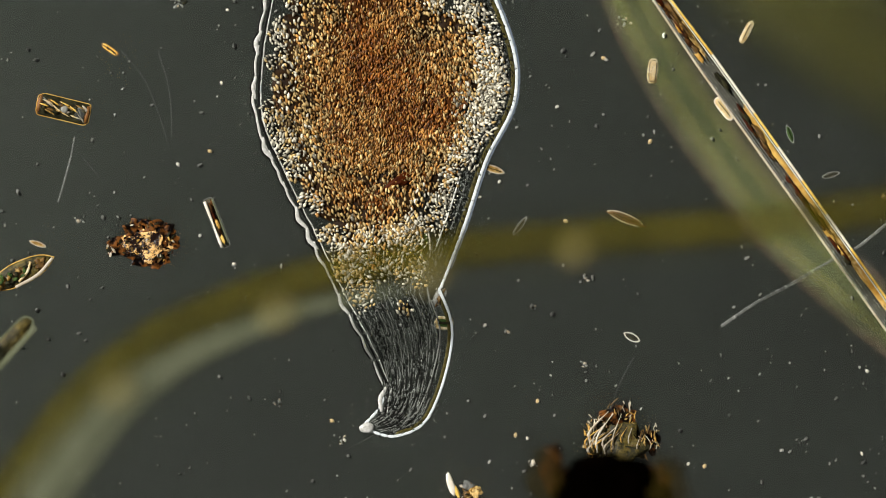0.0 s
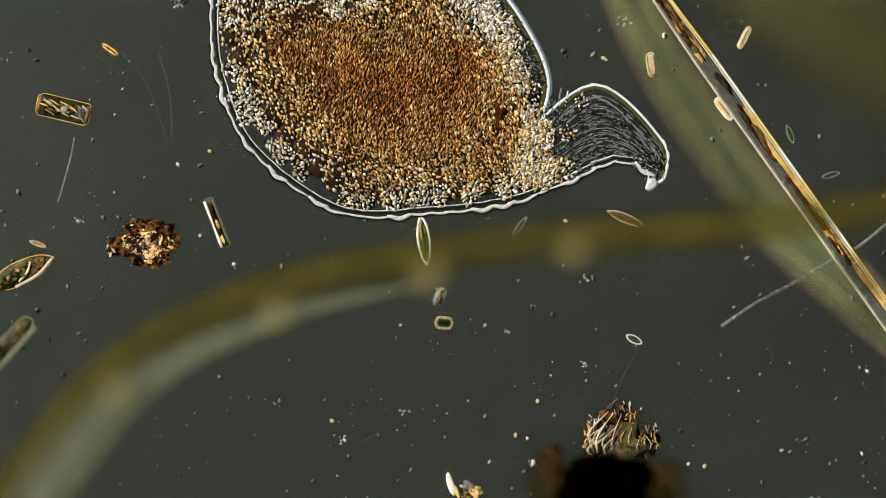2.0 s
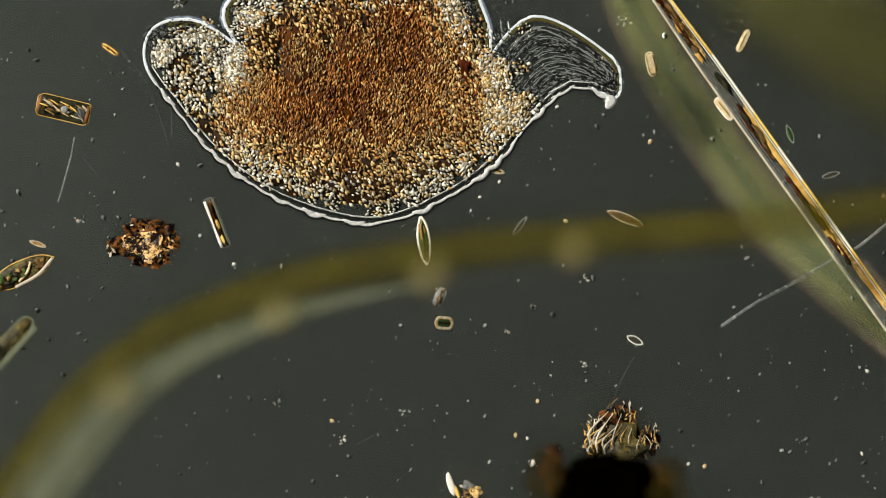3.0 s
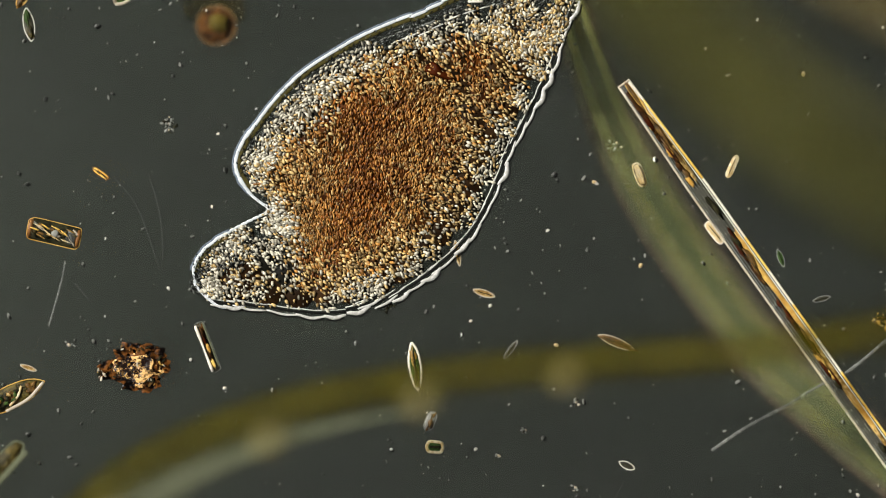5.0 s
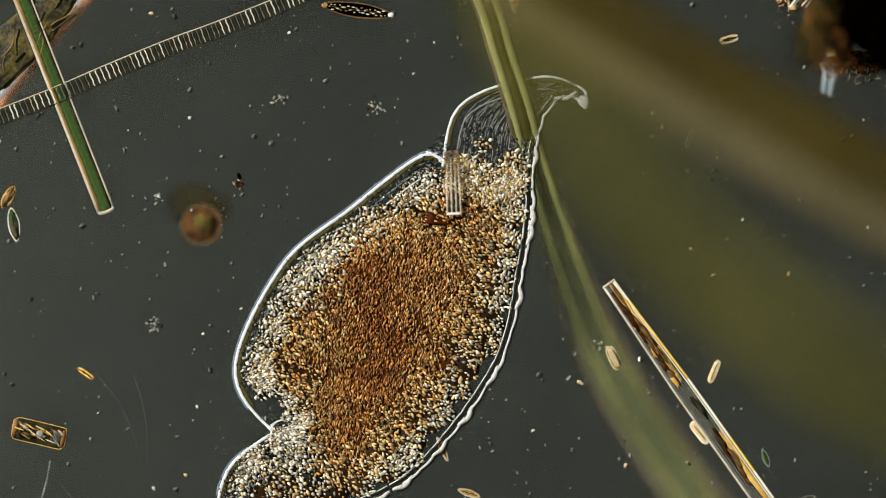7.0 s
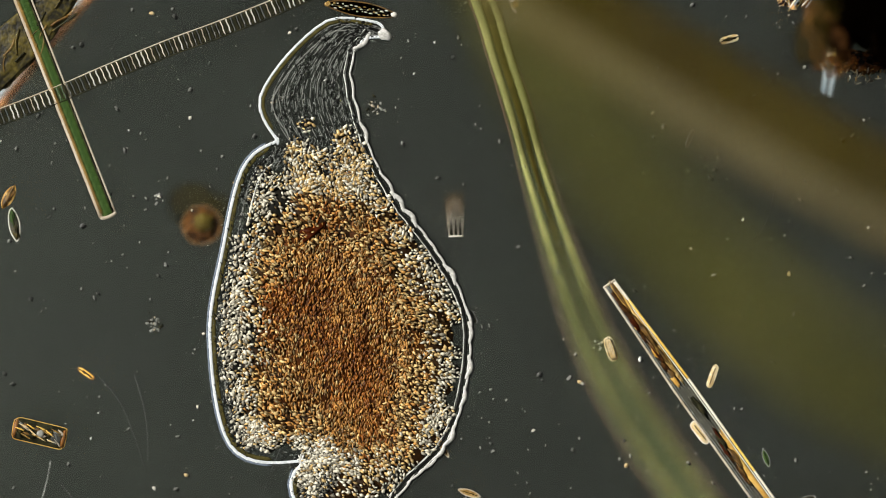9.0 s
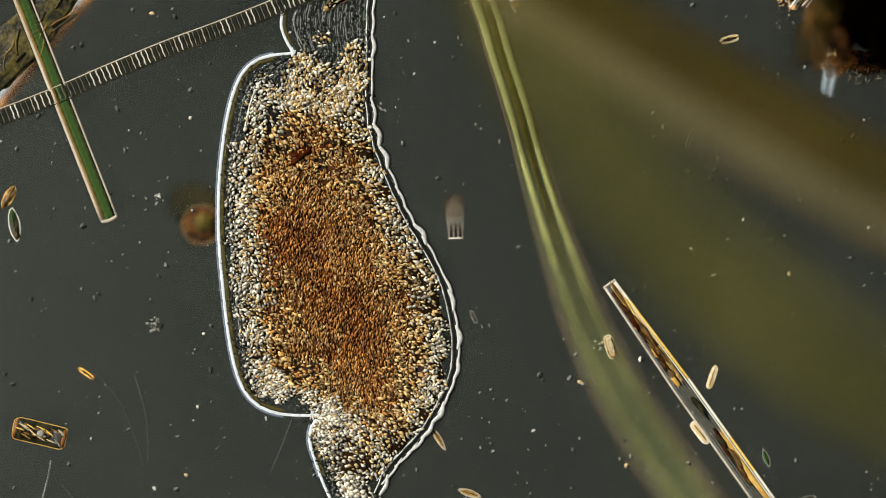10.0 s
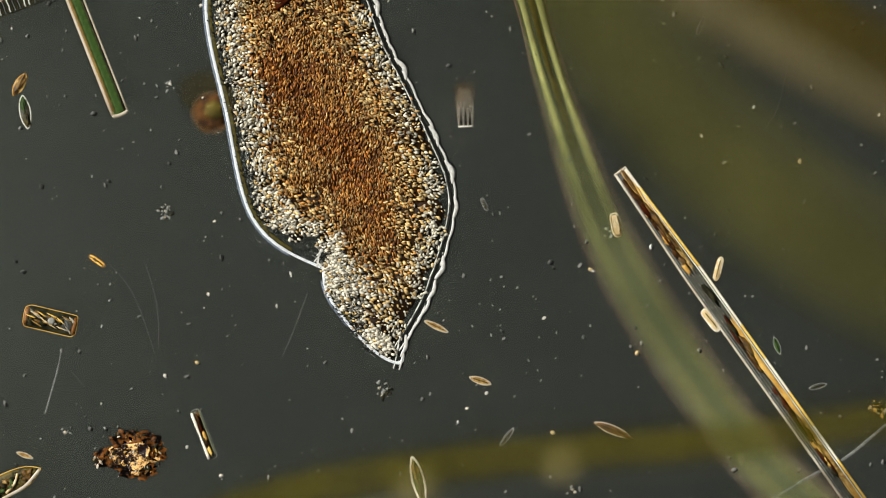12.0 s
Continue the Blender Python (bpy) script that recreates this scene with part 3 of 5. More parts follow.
    for side, off, s0, s1 in ((-1, -0.027, 4.9, 7.2), (-1, -0.040, 3.8, 7.3), (-1, -0.056, 3.6, 7.3), (-1, -0.034, 7.2, 7.5), (-1, -0.052, 7.2, 7.6), (-1, -0.026, 8.5, 9.3), (-1, -0.042, 8.6, 9.1), (1, -0.022, 3.5, 9.4), (1, -0.038, 3.3, 9.2)):
        for s in spaced(side, 0.021, s0, s1):
            if side > 0 and rng.random() < 0.45:
                continue
            ob = new("grain_tuft", rng.choice(tufts))
            ob.parent = ciliate
            tagged(ob, "pale refractile grain tuft")
            ride(ob, s + rng.uniform(-0.03, 0.03), side, 0.0008 * rng.random(), rng.uniform(0, 180), push=off + rng.uniform(-0.006, 0.005), turning=0.3)
    neck = [granule_clump("neck", 90 + i, 13, 0.0013, 0.0031, 1.8, 0.012, MID, GEL_PALE, 1.8, PALE, 0.45, 0.0150) for i in range(8)]
    for _ in range(84):
        a, b = 4.1 - abs(rng.gauss(0, 0.62)), rng.uniform(-0.6, 0.8)
        if a < 2.6 or room(a, b, 20) < 0.013:
            continue
        ob = new("grain_tuft", rng.choice(neck))
        ob.parent = ciliate
        tagged(ob, "loose tuft of cream and tan grains")
        ride(ob, a, b, 0.002 * rng.random(), rng.uniform(0, 180), turning=0.3)

    def strip(name, length, radius, material, lining=None, shift=0.009, edge=None):
        bm = bmesh.new()
        n = 6
        tracks = [(radius, 0.0, 0.0, material)]
        if lining:
            tracks.append((radius * 1.3, shift, -0.001, lining))
        # The outer track gives the lens's colour fringe a shape of its own.
        if edge:
            tracks.append((radius * 0.75, -0.62 * shift, -0.001, edge))
        for slot, (r, y, z, _) in enumerate(tracks):
            pts = [Vector((length * (i / n - 0.5), y, z)) for i in range(n + 1)]
            tube(bm, pts, lambda k, r=r: r * math.sqrt(max(0.05, 1 - (2 * abs(k - 0.5)) ** 4)), 8, 0.22, slot=slot)
        return mesh_of(name, bm, *[m for _, _, _, m in tracks])

    def scallop(length, swell, thick):
        """One bulge of the warty edge: a bright bowed crest, a clear filling, a painted shade line on either side."""
        bm = bmesh.new()
        xs = np.linspace(-0.5, 0.5, 11)
        bow = lambda x, k: swell * k * (math.cos(2 * math.pi * x) * 0.5 + 0.5) - 0.0012
        tube(bm, [Vector((length * x, bow(x, 1.0), 0.0)) for x in xs], lambda k: thick * (0.55 + 0.45 * math.sin(math.pi * k)), 8, 0.5, slot=0)
        # Two dark tubes put the crest's shaded outline into the shape.
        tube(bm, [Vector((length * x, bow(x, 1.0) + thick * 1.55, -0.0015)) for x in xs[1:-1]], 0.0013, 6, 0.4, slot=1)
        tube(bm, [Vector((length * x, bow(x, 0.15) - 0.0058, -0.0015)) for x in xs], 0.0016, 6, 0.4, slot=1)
        tube(bm, [Vector((length * x, bow(x, 0.25) - 0.0105, -0.001)) for x in xs], 0.0010, 6, 0.5, slot=2)
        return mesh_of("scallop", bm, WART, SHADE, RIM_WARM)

    smooth_rim = strip("rim", 0.036, 0.0029, RIM, LINING, 0.0066, EDGE_BLUE)
    head_rim = strip("rim", 0.036, 0.0023, RIM, LINING, 0.0054)
    scallops = [scallop(a, b, c) for a, b, c in ((0.048, 0.0026, 0.0024), (0.040, 0.0042, 0.0036), (0.056, 0.0048, 0.0028), (0.044, 0.0010, 0.0020), (0.060, 0.0030, 0.0022), (0.044, 0.0060, 0.0042))]
    tail_rim = strip("rim", 0.014, 0.0026, RIM)
    for side in (-1, 1):
        tight = ((0.08, 0.55), (2.75, 3.3), (7.6, 8.4), (9.35, 10.0)) if side < 0 else ((0.08, 0.9), (9.5, 10.0))
        stations = [(s, head_rim if s < 2.9 else smooth_rim) for s in spaced(side, 0.020, 0.14, 9.4) if not any(a < s < b for a, b in tight)] if side < 0 else []
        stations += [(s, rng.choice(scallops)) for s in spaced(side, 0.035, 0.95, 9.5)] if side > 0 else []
        stations += [(s, tail_rim) for a, b in tight for s in spaced(side, 0.0065, max(0.03, a - 0.05), min(10.0, b + 0.06))]
        for s, piece in stations:
            ob = new("rim_piece", piece)
            ob.parent = ciliate
            ride(ob, s + (rng.uniform(-0.05, 0.05) if side > 0 and s < 9.4 else 0.0), side, 0.008)
    snout = new("snout_tip", mesh_of("snout_tip", blob(bmesh.new(), (0, 0, 0), (0.014, 0.0095, 0.004), 2, rough=0.3), WART))
    snout.parent = ciliate
    ride(snout, 0.12, 0.0, 0.009)
    # Dark fibres between the pale ones put relief shading into the colour.
    fibres = [strip("fibre", 0.026, 0.0009, FIBRE), strip("fibre", 0.024, 0.0010, SHADE), strip("fibre", 0.020, 0.0007, THREADLET)]
    for i, w in enumerate(np.linspace(-0.74, 0.86, 31)):
        for s in np.arange(0.45 + 0.09 * (i % 3), 3.8, 0.22):
            if rng.random() < 0.85:
                ob = new("fibre", fibres[(i + (rng.random() < 0.2)) % 3])
                ob.parent = ciliate
                ride(ob, s, w + rng.uniform(-0.014, 0.014), 0.005 + 0.002 * rng.random())
    flecks = [granule_clump("flecks", 130 + i, 16, 0.0008, 0.0015, 2.6, 0.001, THREADLET, FIBRE, 1.6, SHADE, 0.5, 0.016) for i in range(8)]
    for _ in range(70):
        ob = new("grain_tuft", rng.choice(flecks))
        ob.parent = ciliate
        tagged(ob, "faint streaky flecks in the clear head")
        ride(ob, rng.uniform(0.6, 3.8), rng.uniform(-0.72, 0.84), 0.001 * rng.random(), rng.uniform(-8, 8))
    for off, s0, s1 in ((-0.022, 6.5, 7.2), (-0.036, 6.5, 7.2), (-0.015, 3.2, 7.2), (-0.026, 3.2, 5.2)):
        for s in spaced(-1, 0.020, s0, s1):
            ob = new("grain_tuft", rng.choice(flecks))
            ob.parent = ciliate
            tagged(ob, "faint streaky flecks in the clear margin")
            ride(ob, s, -1, 0.001 * rng.random(), rng.uniform(0, 90), push=off)
    fold = strip("fold", 0.036, 0.0014, FIBRE)
    for s in spaced(-1, 0.026, 0.95, 2.95):
        ob = new("fold", fold)
        ob.parent = ciliate
        ride(ob, s, -1, 0.007, push=-0.022)
    inner = strip("fold", 0.030, 0.0013, RIM_WARM)
    for s in spaced(-1, 0.018, 3.62, 4.6):
        ob = new("fold", inner)
        ob.parent = ciliate
        ride(ob, s, -1, 0.0085, push=-0.034)
    faint = strip("margin_line", 0.044, 0.0016, FIBRE)
    for off in (-0.021,):
        for s in [x for x in spaced(-1, 0.034, 3.6, 9.6) if not 6.9 < x < 8.5]:
            ob = new("margin_line", faint)
            ob.parent = ciliate
            ride(ob, s, -1, 0.006, push=off)
    crease = strip("fold", 0.020, 0.0016, RIM_WARM)
    for i in range(7):
        s, w = 8.0 - 0.10 * i, -0.98 + 0.05 * i + 0.008 * i * i
        leans = []
        for k in range(len(POSES)):
            d, c = inside(k, s + 0.12, w) - inside(k, s - 0.12, w), inside(k, s - 0.10, w + 0.09) - inside(k, s, w)
            leans.append(complex(*c) / complex(*d) / abs(complex(*c) / complex(*d)))
        ob = new("fold", crease)
        ob.parent = ciliate
        ride(ob, s, w, 0.0092, math.degrees(np.angle(np.mean(leans))))
    for _ in range(60):
        ob = new("grain_tuft", rng.choice(flecks))
        ob.parent = ciliate
        tagged(ob, "faint streaky flecks in the clear tail lobe")
        ride(ob, rng.uniform(7.5, 9.7), rng.uniform(-0.9, -0.35), 0.001 * rng.random(), rng.uniform(0, 90))
    inclusion = new("inclusion", mesh_of("inclusion", blob(bmesh.new(), (0, 0, 0), (0.009, 0.024, 0.0042), 3, rough=1.0, seed=3), MACRO))
    inclusion.parent = ciliate
    ride(inclusion, 4.75, -0.17, 0.0068, 25)


build_ciliate()


# ---- diatoms ----
def diatom(name, u, v, length, width, angle, label, form="lens", rim=AMBER, fill=VALVE, plastids=1, plastid=AMBER_DARK, z=0.0, group="", edge=0.0017, cat="diatom"):
    """A glassy valve with a bright rim, a raphe and plastids, lying on the slide."""
    root = thing(name, at(u, v, z), angle, label, cat, group)
    a, b = length / 1000, width / 1000
    tall = min(0.016, b * 0.55)
    ring = outline(form, a, b)
    shell = part("valve", valve(ring, tall * 0.7), fill, root)
    part("rim", tube(bmesh.new(), [q * (1 + 0.02 * math.sin(5 * i + u)) + Vector((0, 0, tall * 0.5)) for i, q in enumerate(ring)], edge * 0.66, 6, 0.45, closed=True), rim, shell, "bright rim")
    if width > 8:
        part("raphe", tube(bmesh.new(), [Vector((x * a, 0.02 * b * math.sin(9 * x), tall * 0.75)) for x in np.linspace(-0.36, 0.36, 8)], edge * 0.5, 5, 0.5), CELL_DARK, shell, "dark raphe")
    rng = random.Random(int(u * 7 + v))
    for k in range(plastids):
        x = (k + 0.5) / plastids - 0.5
        part("plastid", blob(bmesh.new(), (x * a * 0.72, rng.uniform(-0.08, 0.08) * b, tall * 0.62), (a * 0.42 / plastids, b * 0.25, tall * 0.16), 3, rough=1.1, seed=k + u), plastid if k % 2 == 0 else LEAF, shell, "mottled brown plastid")
    return root


def build_diatoms():
    box = diatom("box_diatom", 113, 194, 96, 40, -13, "oblong girdle view of a diatom with amber ends and dark streaks", "box", AMBER, CELL_DARK, 0, edge=0.0012)
    rng = random.Random(2)
    for k in range(26):
        x = rng.uniform(-0.038, 0.038)
        part("plastid", blob(bmesh.new(), (x, rng.uniform(-0.010, 0.010), 0.013), (rng.uniform(0.004, 0.011), rng.uniform(0.0014, 0.0035), 0.002), 2, pose(0, 0, 0, 0, 0, rng.uniform(-60, 10)), 0.7, k), (CELL_DARK, AMBER_DARK, LEAF, CREAM, CELL_DARK, THREADLET)[k % 6], box)
    for k in range(12):
        part("oil_streak", blob(bmesh.new(), (-0.034 + 0.0058 * k, 0.010 * math.sin(2.4 * k), 0.0145), (0.0095, 0.0013, 0.0012), 2, pose(0, 0, 0, 0, 0, -8 - 5 * (k % 5)), 0.6, k), (YELLOW, IVORY, GOLD)[k % 3], box, "golden streak")
    part("nucleus", blob(bmesh.new(), (0.002, 0.0, 0.0150), (0.0070, 0.0068, 0.0018), 2, rough=0.2), SMUDGE, box, "greyish round nucleus")
    part("vacuole", blob(bmesh.new(), (0.031, -0.002, 0.0145), (0.010, 0.012, 0.0015), 2, rough=0.3), HAIR, box, "clear bluish vacuole")
    for x in (-0.043, 0.043):
        part("end_wall", blob(bmesh.new(), (x, 0, 0.010), (0.0042, 0.017, 0.005), 2, rough=0.3, seed=4), ORANGE, box, "amber end wall")
    rod = diatom("rod_diatom", 384, 395, 92, 19, -69, "pale rod diatom with a dark brown stripe", "box", FIBRE, VALVE, 2, plastid=CYST, edge=0.0014)
    part("wall", tube(bmesh.new(), [Vector((x, -0.0068, 0.010)) for x in np.linspace(-0.043, 0.044, 9)], lambda k: 0.0022 + 0.0006 * math.sin(9 * k), 8, 0.5), WALL, rod, "thick pale wall")
    part("wall", tube(bmesh.new(), [Vector((x, 0.0070, 0.010)) for x in np.linspace(-0.043, 0.040, 9)], 0.0016, 8, 0.5), SHEATH, rod, "dull grey wall")
    for k in range(5):
        part("plastid", blob(bmesh.new(), (-0.026 + 0.014 * k, 0.001 * math.sin(4 * k), 0.011), (0.010, 0.0026, 0.0014), 2, rough=0.9, seed=k), (CYST, MACRO, AMBER, CYST, YELLOW)[k], rod)
    boat = diatom("boat_diatom", 38, 483, 128, 42, 26, "olive boat diatom with brown blotches and an amber rim", "lens", AMBER, LEAF, 5, edge=0.0015)
    part("wall", tube(bmesh.new(), smooth_path([Vector((-0.02, -0.019, 0.013)), Vector((0.025, -0.016, 0.014)), Vector((0.062, -0.001, 0.013))]), 0.0028, 8, 0.5), CREAM, boat, "thick pale wall")
    part("wall", tube(bmesh.new(), smooth_path([Vector((-0.01, -0.013, 0.014)), Vector((0.010, -0.004, 0.015)), Vector((0.024, 0.010, 0.014))]), 0.0022, 8, 0.5), IVORY, boat, "pale cross wall")
    for k in range(14):
        part("plastid", blob(bmesh.new(), (-0.055 + 0.0052 * k, 0.007 * math.sin(2.1 * k), 0.015), (0.0052, 0.0030, 0.0015), 2, pose(0, 0, 0, 0, 0, 67 * k), 0.8, k), (GREEN, CELL_DARK, GOLD, GREEN)[k % 4], boat)
    blurred = diatom("rod_diatom", 12, 612, 130, 30, 48, "olive rod diatom out of focus above the slide", "rod", SHEATH, LEAF, 2, plastid=CELL_DARK, z=0.03, edge=0.003)
    part("wall", tube(bmesh.new(), [Vector((x, -0.0165, 0.012)) for x in np.linspace(-0.065, 0.060, 8)], 0.0055, 8, 0.5), SHEATH, blurred, "pale grey wall")
    small = "small diatoms on the slide"
    diatom("small_diatom", 195, 88, 34, 9, -35, "small amber diatom on the slide", "rod", ORANGE, YELLOW, 1, group=small, edge=0.0012)
    diatom("small_diatom", 67, 432, 30, 7, -20, "tiny pale orange diatom", "lens", CREAM, GOLD, 0, group=small)
    diatom("leaf_diatom", 1107, 387, 68, 15, -23, "slender amber-rimmed diatom with pointed ends", "lens", CREAM, AMBER_DARK, 1, group=small, edge=0.0017)
    diatom("small_diatom", 920, 400, 40, 9, 53, "faint grey spindle diatom", "lens", FIBRE, VALVE, 0, group=small, edge=0.0013)
    diatom("small_diatom", 873, 300, 40, 11, -18, "small amber diatom with a pale rim", "lens", CREAM, GOLD, 0, group=small)
    diatom("small_diatom", 778, 526, 34, 17, 68, "small pale oval diatom on the slide", "rod", FIBRE, SMUDGE, 1, group=small)
    diatom("oval_diatom", 786, 572, 27, 18, -5, "bright yellow ring-like oval diatom", "rod", IVORY, GREEN, 0, group=small, edge=0.0050)
    diatom("small_diatom", 1281, 193, 46, 15, -52, "pale diatom stuck to the amber needle", "rod", WALL, IVORY, 0, group=small, edge=0.0016)
    diatom("small_diatom", 1398, 238, 32, 10, -70, "small greenish diatom on the slide", "lens", FIBRE, GREEN, 0, group=small, edge=0.0017)
    diatom("small_diatom", 1470, 310, 32, 9, 15, "faint pale spindle diatom", "lens", FIBRE, VALVE, 0, group=small, edge=0.0015)
    diatom("small_diatom", 58, -224, 44, 17, 60, "amber oval diatom on the slide", "lens", AMBER, GOLD, 1, group=small)
    diatom("small_diatom", 68, -175, 60, 19, -80, "pale green spindle diatom", "lens", SILICA, VALVE, 2, plastid=GREEN, group=small)
    diatom("small_diatom", 1333, -503, 32, 11, 15, "pale box diatom on the slide", "rod", IVORY, IVORY, 1, plastid=CELL_DARK, group=small)
    diatom("small_diatom", 1263, -328, 34, 7, 68, "faint pale rod diatom", "rod", FIBRE, VALVE, 0, group=small, edge=0.0014)
    diatom("small_diatom", 880, -12, 24, 7, -65, "tiny grey rod diatom", "rod", FIBRE, VALVE, 0, group=small, edge=0.0014)


build_diatoms()
spindle = diatom("spindle_diatom", 750, 425, 84, 20, -83, "pale green-gold spindle diatom", "lens", WALL, GREEN, 2, plastid=GOLD, edge=0.0034)
drifter_a = diatom("drifting_diatom", 1321, 57, 42, 11, 62, "amber diatom drifting slowly", "rod", IVORY, IVORY, 0, edge=0.0013)
drifter_b = diatom("drifting_diatom", 1155, 126, 42, 16, 85, "cream striped diatom drifting slowly", "rod", IVORY, CELL_DARK, 0, edge=0.0016)
for off in (-0.0042, -0.0012, 0.0018, 0.0046):
    part("stripe", tube(bmesh.new(), [Vector((x, off * (1 - 900 * x * x), 0.0095)) for x in np.linspace(-0.018, 0.018, 9)], 0.0011, 6, 0.6), IVORY, drifter_b, "cream stripe")
drifter_c = diatom("drifting_diatom", 1118, 597, 30, 12, -28, "pale ring-like diatom drifting slowly", "lens", SILICA, VALVE, 0)
dark_boat = diatom("dark_boat_diatom", 675, -555, 130, 25, -7, "black boat diatom with rows of pale beads and a bright tip", "lens", AMBER_DARK, BLACK, 0, edge=0.0018)
for k in range(34):
    part("bead", blob(bmesh.new(), (-0.050 + 0.0030 * k, 0.0048 * math.sin(2.4 * k), 0.0105), (0.0020 + 0.0008 * (k % 3), 0.0014, 0.0010), 1, rough=0.4, seed=k), (CREAM, GOLD, SILICA)[k % 3], dark_boat)
part("tip", blob(bmesh.new(), (-0.058, 0.0, 0.009), (0.006, 0.0050, 0.003), 2, rough=0.6), GOLD, dark_boat, "golden tip")
part("tip", blob(bmesh.new(), (0.060, 0.0, 0.011), (0.006, 0.0045, 0.003), 2, rough=0.3), SILICA, dark_boat, "bright glassy tip")
upright = diatom("upright_box_diatom", 856, -271, 110, 26, -88, "amber box diatom standing on end, one end in focus", "box", AMBER_THIN, VALVE_CLEAR, 0, edge=0.0016)
for y in (-0.0118, -0.0038, 0.0042, 0.0118):
    part("rib", tube(bmesh.new(), [Vector((-0.045 + 0.8 * abs(y), y * 0.8, 0.007)), Vector((0.010, y, 0.009)), Vector((0.053, y, 0.009))], lambda k: 0.0007 + 0.0007 * k, 6, 0.6), WALL, upright, "bright glassy rib")
for y in (-0.0078, 0.0002, 0.0080):
    part("gap", tube(bmesh.new(), [Vector((0.022, y, 0.008)), Vector((0.036, y, 0.008)), Vector((0.050, y, 0.008))], 0.0016, 6, 0.5), CELL_DARK, upright, "dark gap between ribs")
part("end_wall", tube(bmesh.new(), [Vector((0.054, y, 0.009)) for y in np.linspace(-0.013, 0.013, 6)], 0.0022, 8, 0.6), WALL, upright, "bright end wall")
for y in (-0.008, 0.007):
    part("plastid", blob(bmesh.new(), (-0.026, y, 0.008), (0.026, 0.006, 0.003), 3, rough=0.5, seed=2 + 300 * y), AMBER_FAINT, upright, "amber plastid")
barb = diatom("barb_diatom", 826, 225, 46, 9, -62, "thin cream diatom sticking to the ciliate", "lens", CREAM, GOLD, 0)


# ---- amber needle ----
def build_needle():
    a, b = at(1119, -72), at(1650, 672)
    way = b - a
    root = thing("needle_diatom", a, math.degrees(math.atan2(way.y, way.x)), "long amber needle diatom with dark plastid beads", "diatom")
    n = way.length
    wide = lambda x: 0.0105 + 0.0062 * min(1.0, 4 * x)
    rng = random.Random(9)
    bm = bmesh.new()
    ring = [Vector((n / 2 + q.x, q.y, 0)) for q in outline("box", n, 0.024, 40)]
    top = [bm.verts.new(q + Vector((0, 0, 0.009))) for q in ring]
    low = [bm.verts.new(q + Vector((0, 0, 0.002))) for q in ring]
    bm.faces.new(top), bm.faces.new(low[::-1])
    for k in range(40):
        bm.faces.new((low[k], low[(k + 1) % 40], top[(k + 1) % 40], top[k]))
    girdle = part("girdle", bm, VALVE, root)
    for side, x0, x1, wall in ((-1, 0, 1, CREAM), (1, 0, 0.05, WALL), (1, 0.05, 0.24, YELLOW), (1, 0.24, 0.38, WALL), (1, 0.38, 0.46, YELLOW), (1, 0.46, 0.54, WALL), (1, 0.54, 0.62, YELLOW), (1, 0.62, 0.70, WALL), (1, 0.70, 1, YELLOW)):
        pts = [Vector((x * n, side * wide(x), 0.012)) for x in np.linspace(x0, x1, 30)]
        part("wall", tube(bmesh.new(), pts, 0.0021, 8, 0.5), wall, root, "bright glassy side wall")
    for off, m in ((-0.72, FIBRE), (-0.45, FIBRE), (-0.15, FIBRE), (0.15, FIBRE), (0.45, FIBRE), (0.74, SILICA)):
        pts = [Vector((x * n, wide(x) * off, 0.0122)) for x in np.linspace(0, 1, 40)]
        part("rib", tube(bmesh.new(), pts, 0.0012 if abs(off) > 0.5 else 0.0008, 6, 0.5), m, girdle)
    part("end_cap", tube(bmesh.new(), [Vector((0.002, y, 0.012)) for y in np.linspace(-0.0105, 0.0105, 7)], 0.0022, 8), CREAM, root)
    x = 0.045
    while x < n - 0.03:
        length = rng.uniform(0.025, 0.060)
        golden = x / n < 0.21 or x / n > 0.38
        if rng.random() < (0.95 if golden else 0.1):
            part("oil_streak", blob(bmesh.new(), (x, wide(x / n) * 0.40 + rng.uniform(-0.0015, 0.0012), 0.0118), (length, rng.uniform(0.0034, 0.0056), 0.0014), 3, rough=0.5, seed=x * 31), rng.choice((AMBER, YELLOW, GOLD)), girdle, "yellow oil streak")
        x += length * 1.05
    for k in range(11):
        part("plastid", blob(bmesh.new(), (0.055 + 0.0155 * k, -0.0035 + 0.0012 * math.sin(3 * k), 0.0128), (0.012, 0.0044, 0.0012), 2, rough=0.8, seed=k), (CYST, AMBER_DARK, AMBER, CYST)[k % 4], girdle)
    x = 0.03
    while x < n - 0.03:
        size = rng.uniform(0.008, 0.018) if x / n < 0.21 else rng.uniform(0.003, 0.012)
        dark = x / n < 0.21 or 0.36 < x / n < 0.72
        if rng.random() < (0.9 if dark else 0.1):
            part("plastid", blob(bmesh.new(), (x, rng.uniform(-0.005, 0.004), 0.0134), (size * 1.9, rng.uniform(0.0016, 0.0048), 0.0014), 2, rough=0.9, seed=x * 50),
                 rng.choice((CELL_DARK, AMBER_DARK, CYST, MACRO, CYST, AMBER) if dark else (AMBER_DARK, CELL_DARK)), girdle)
        x += size * rng.uniform(0.9, 2.0)


build_needle()


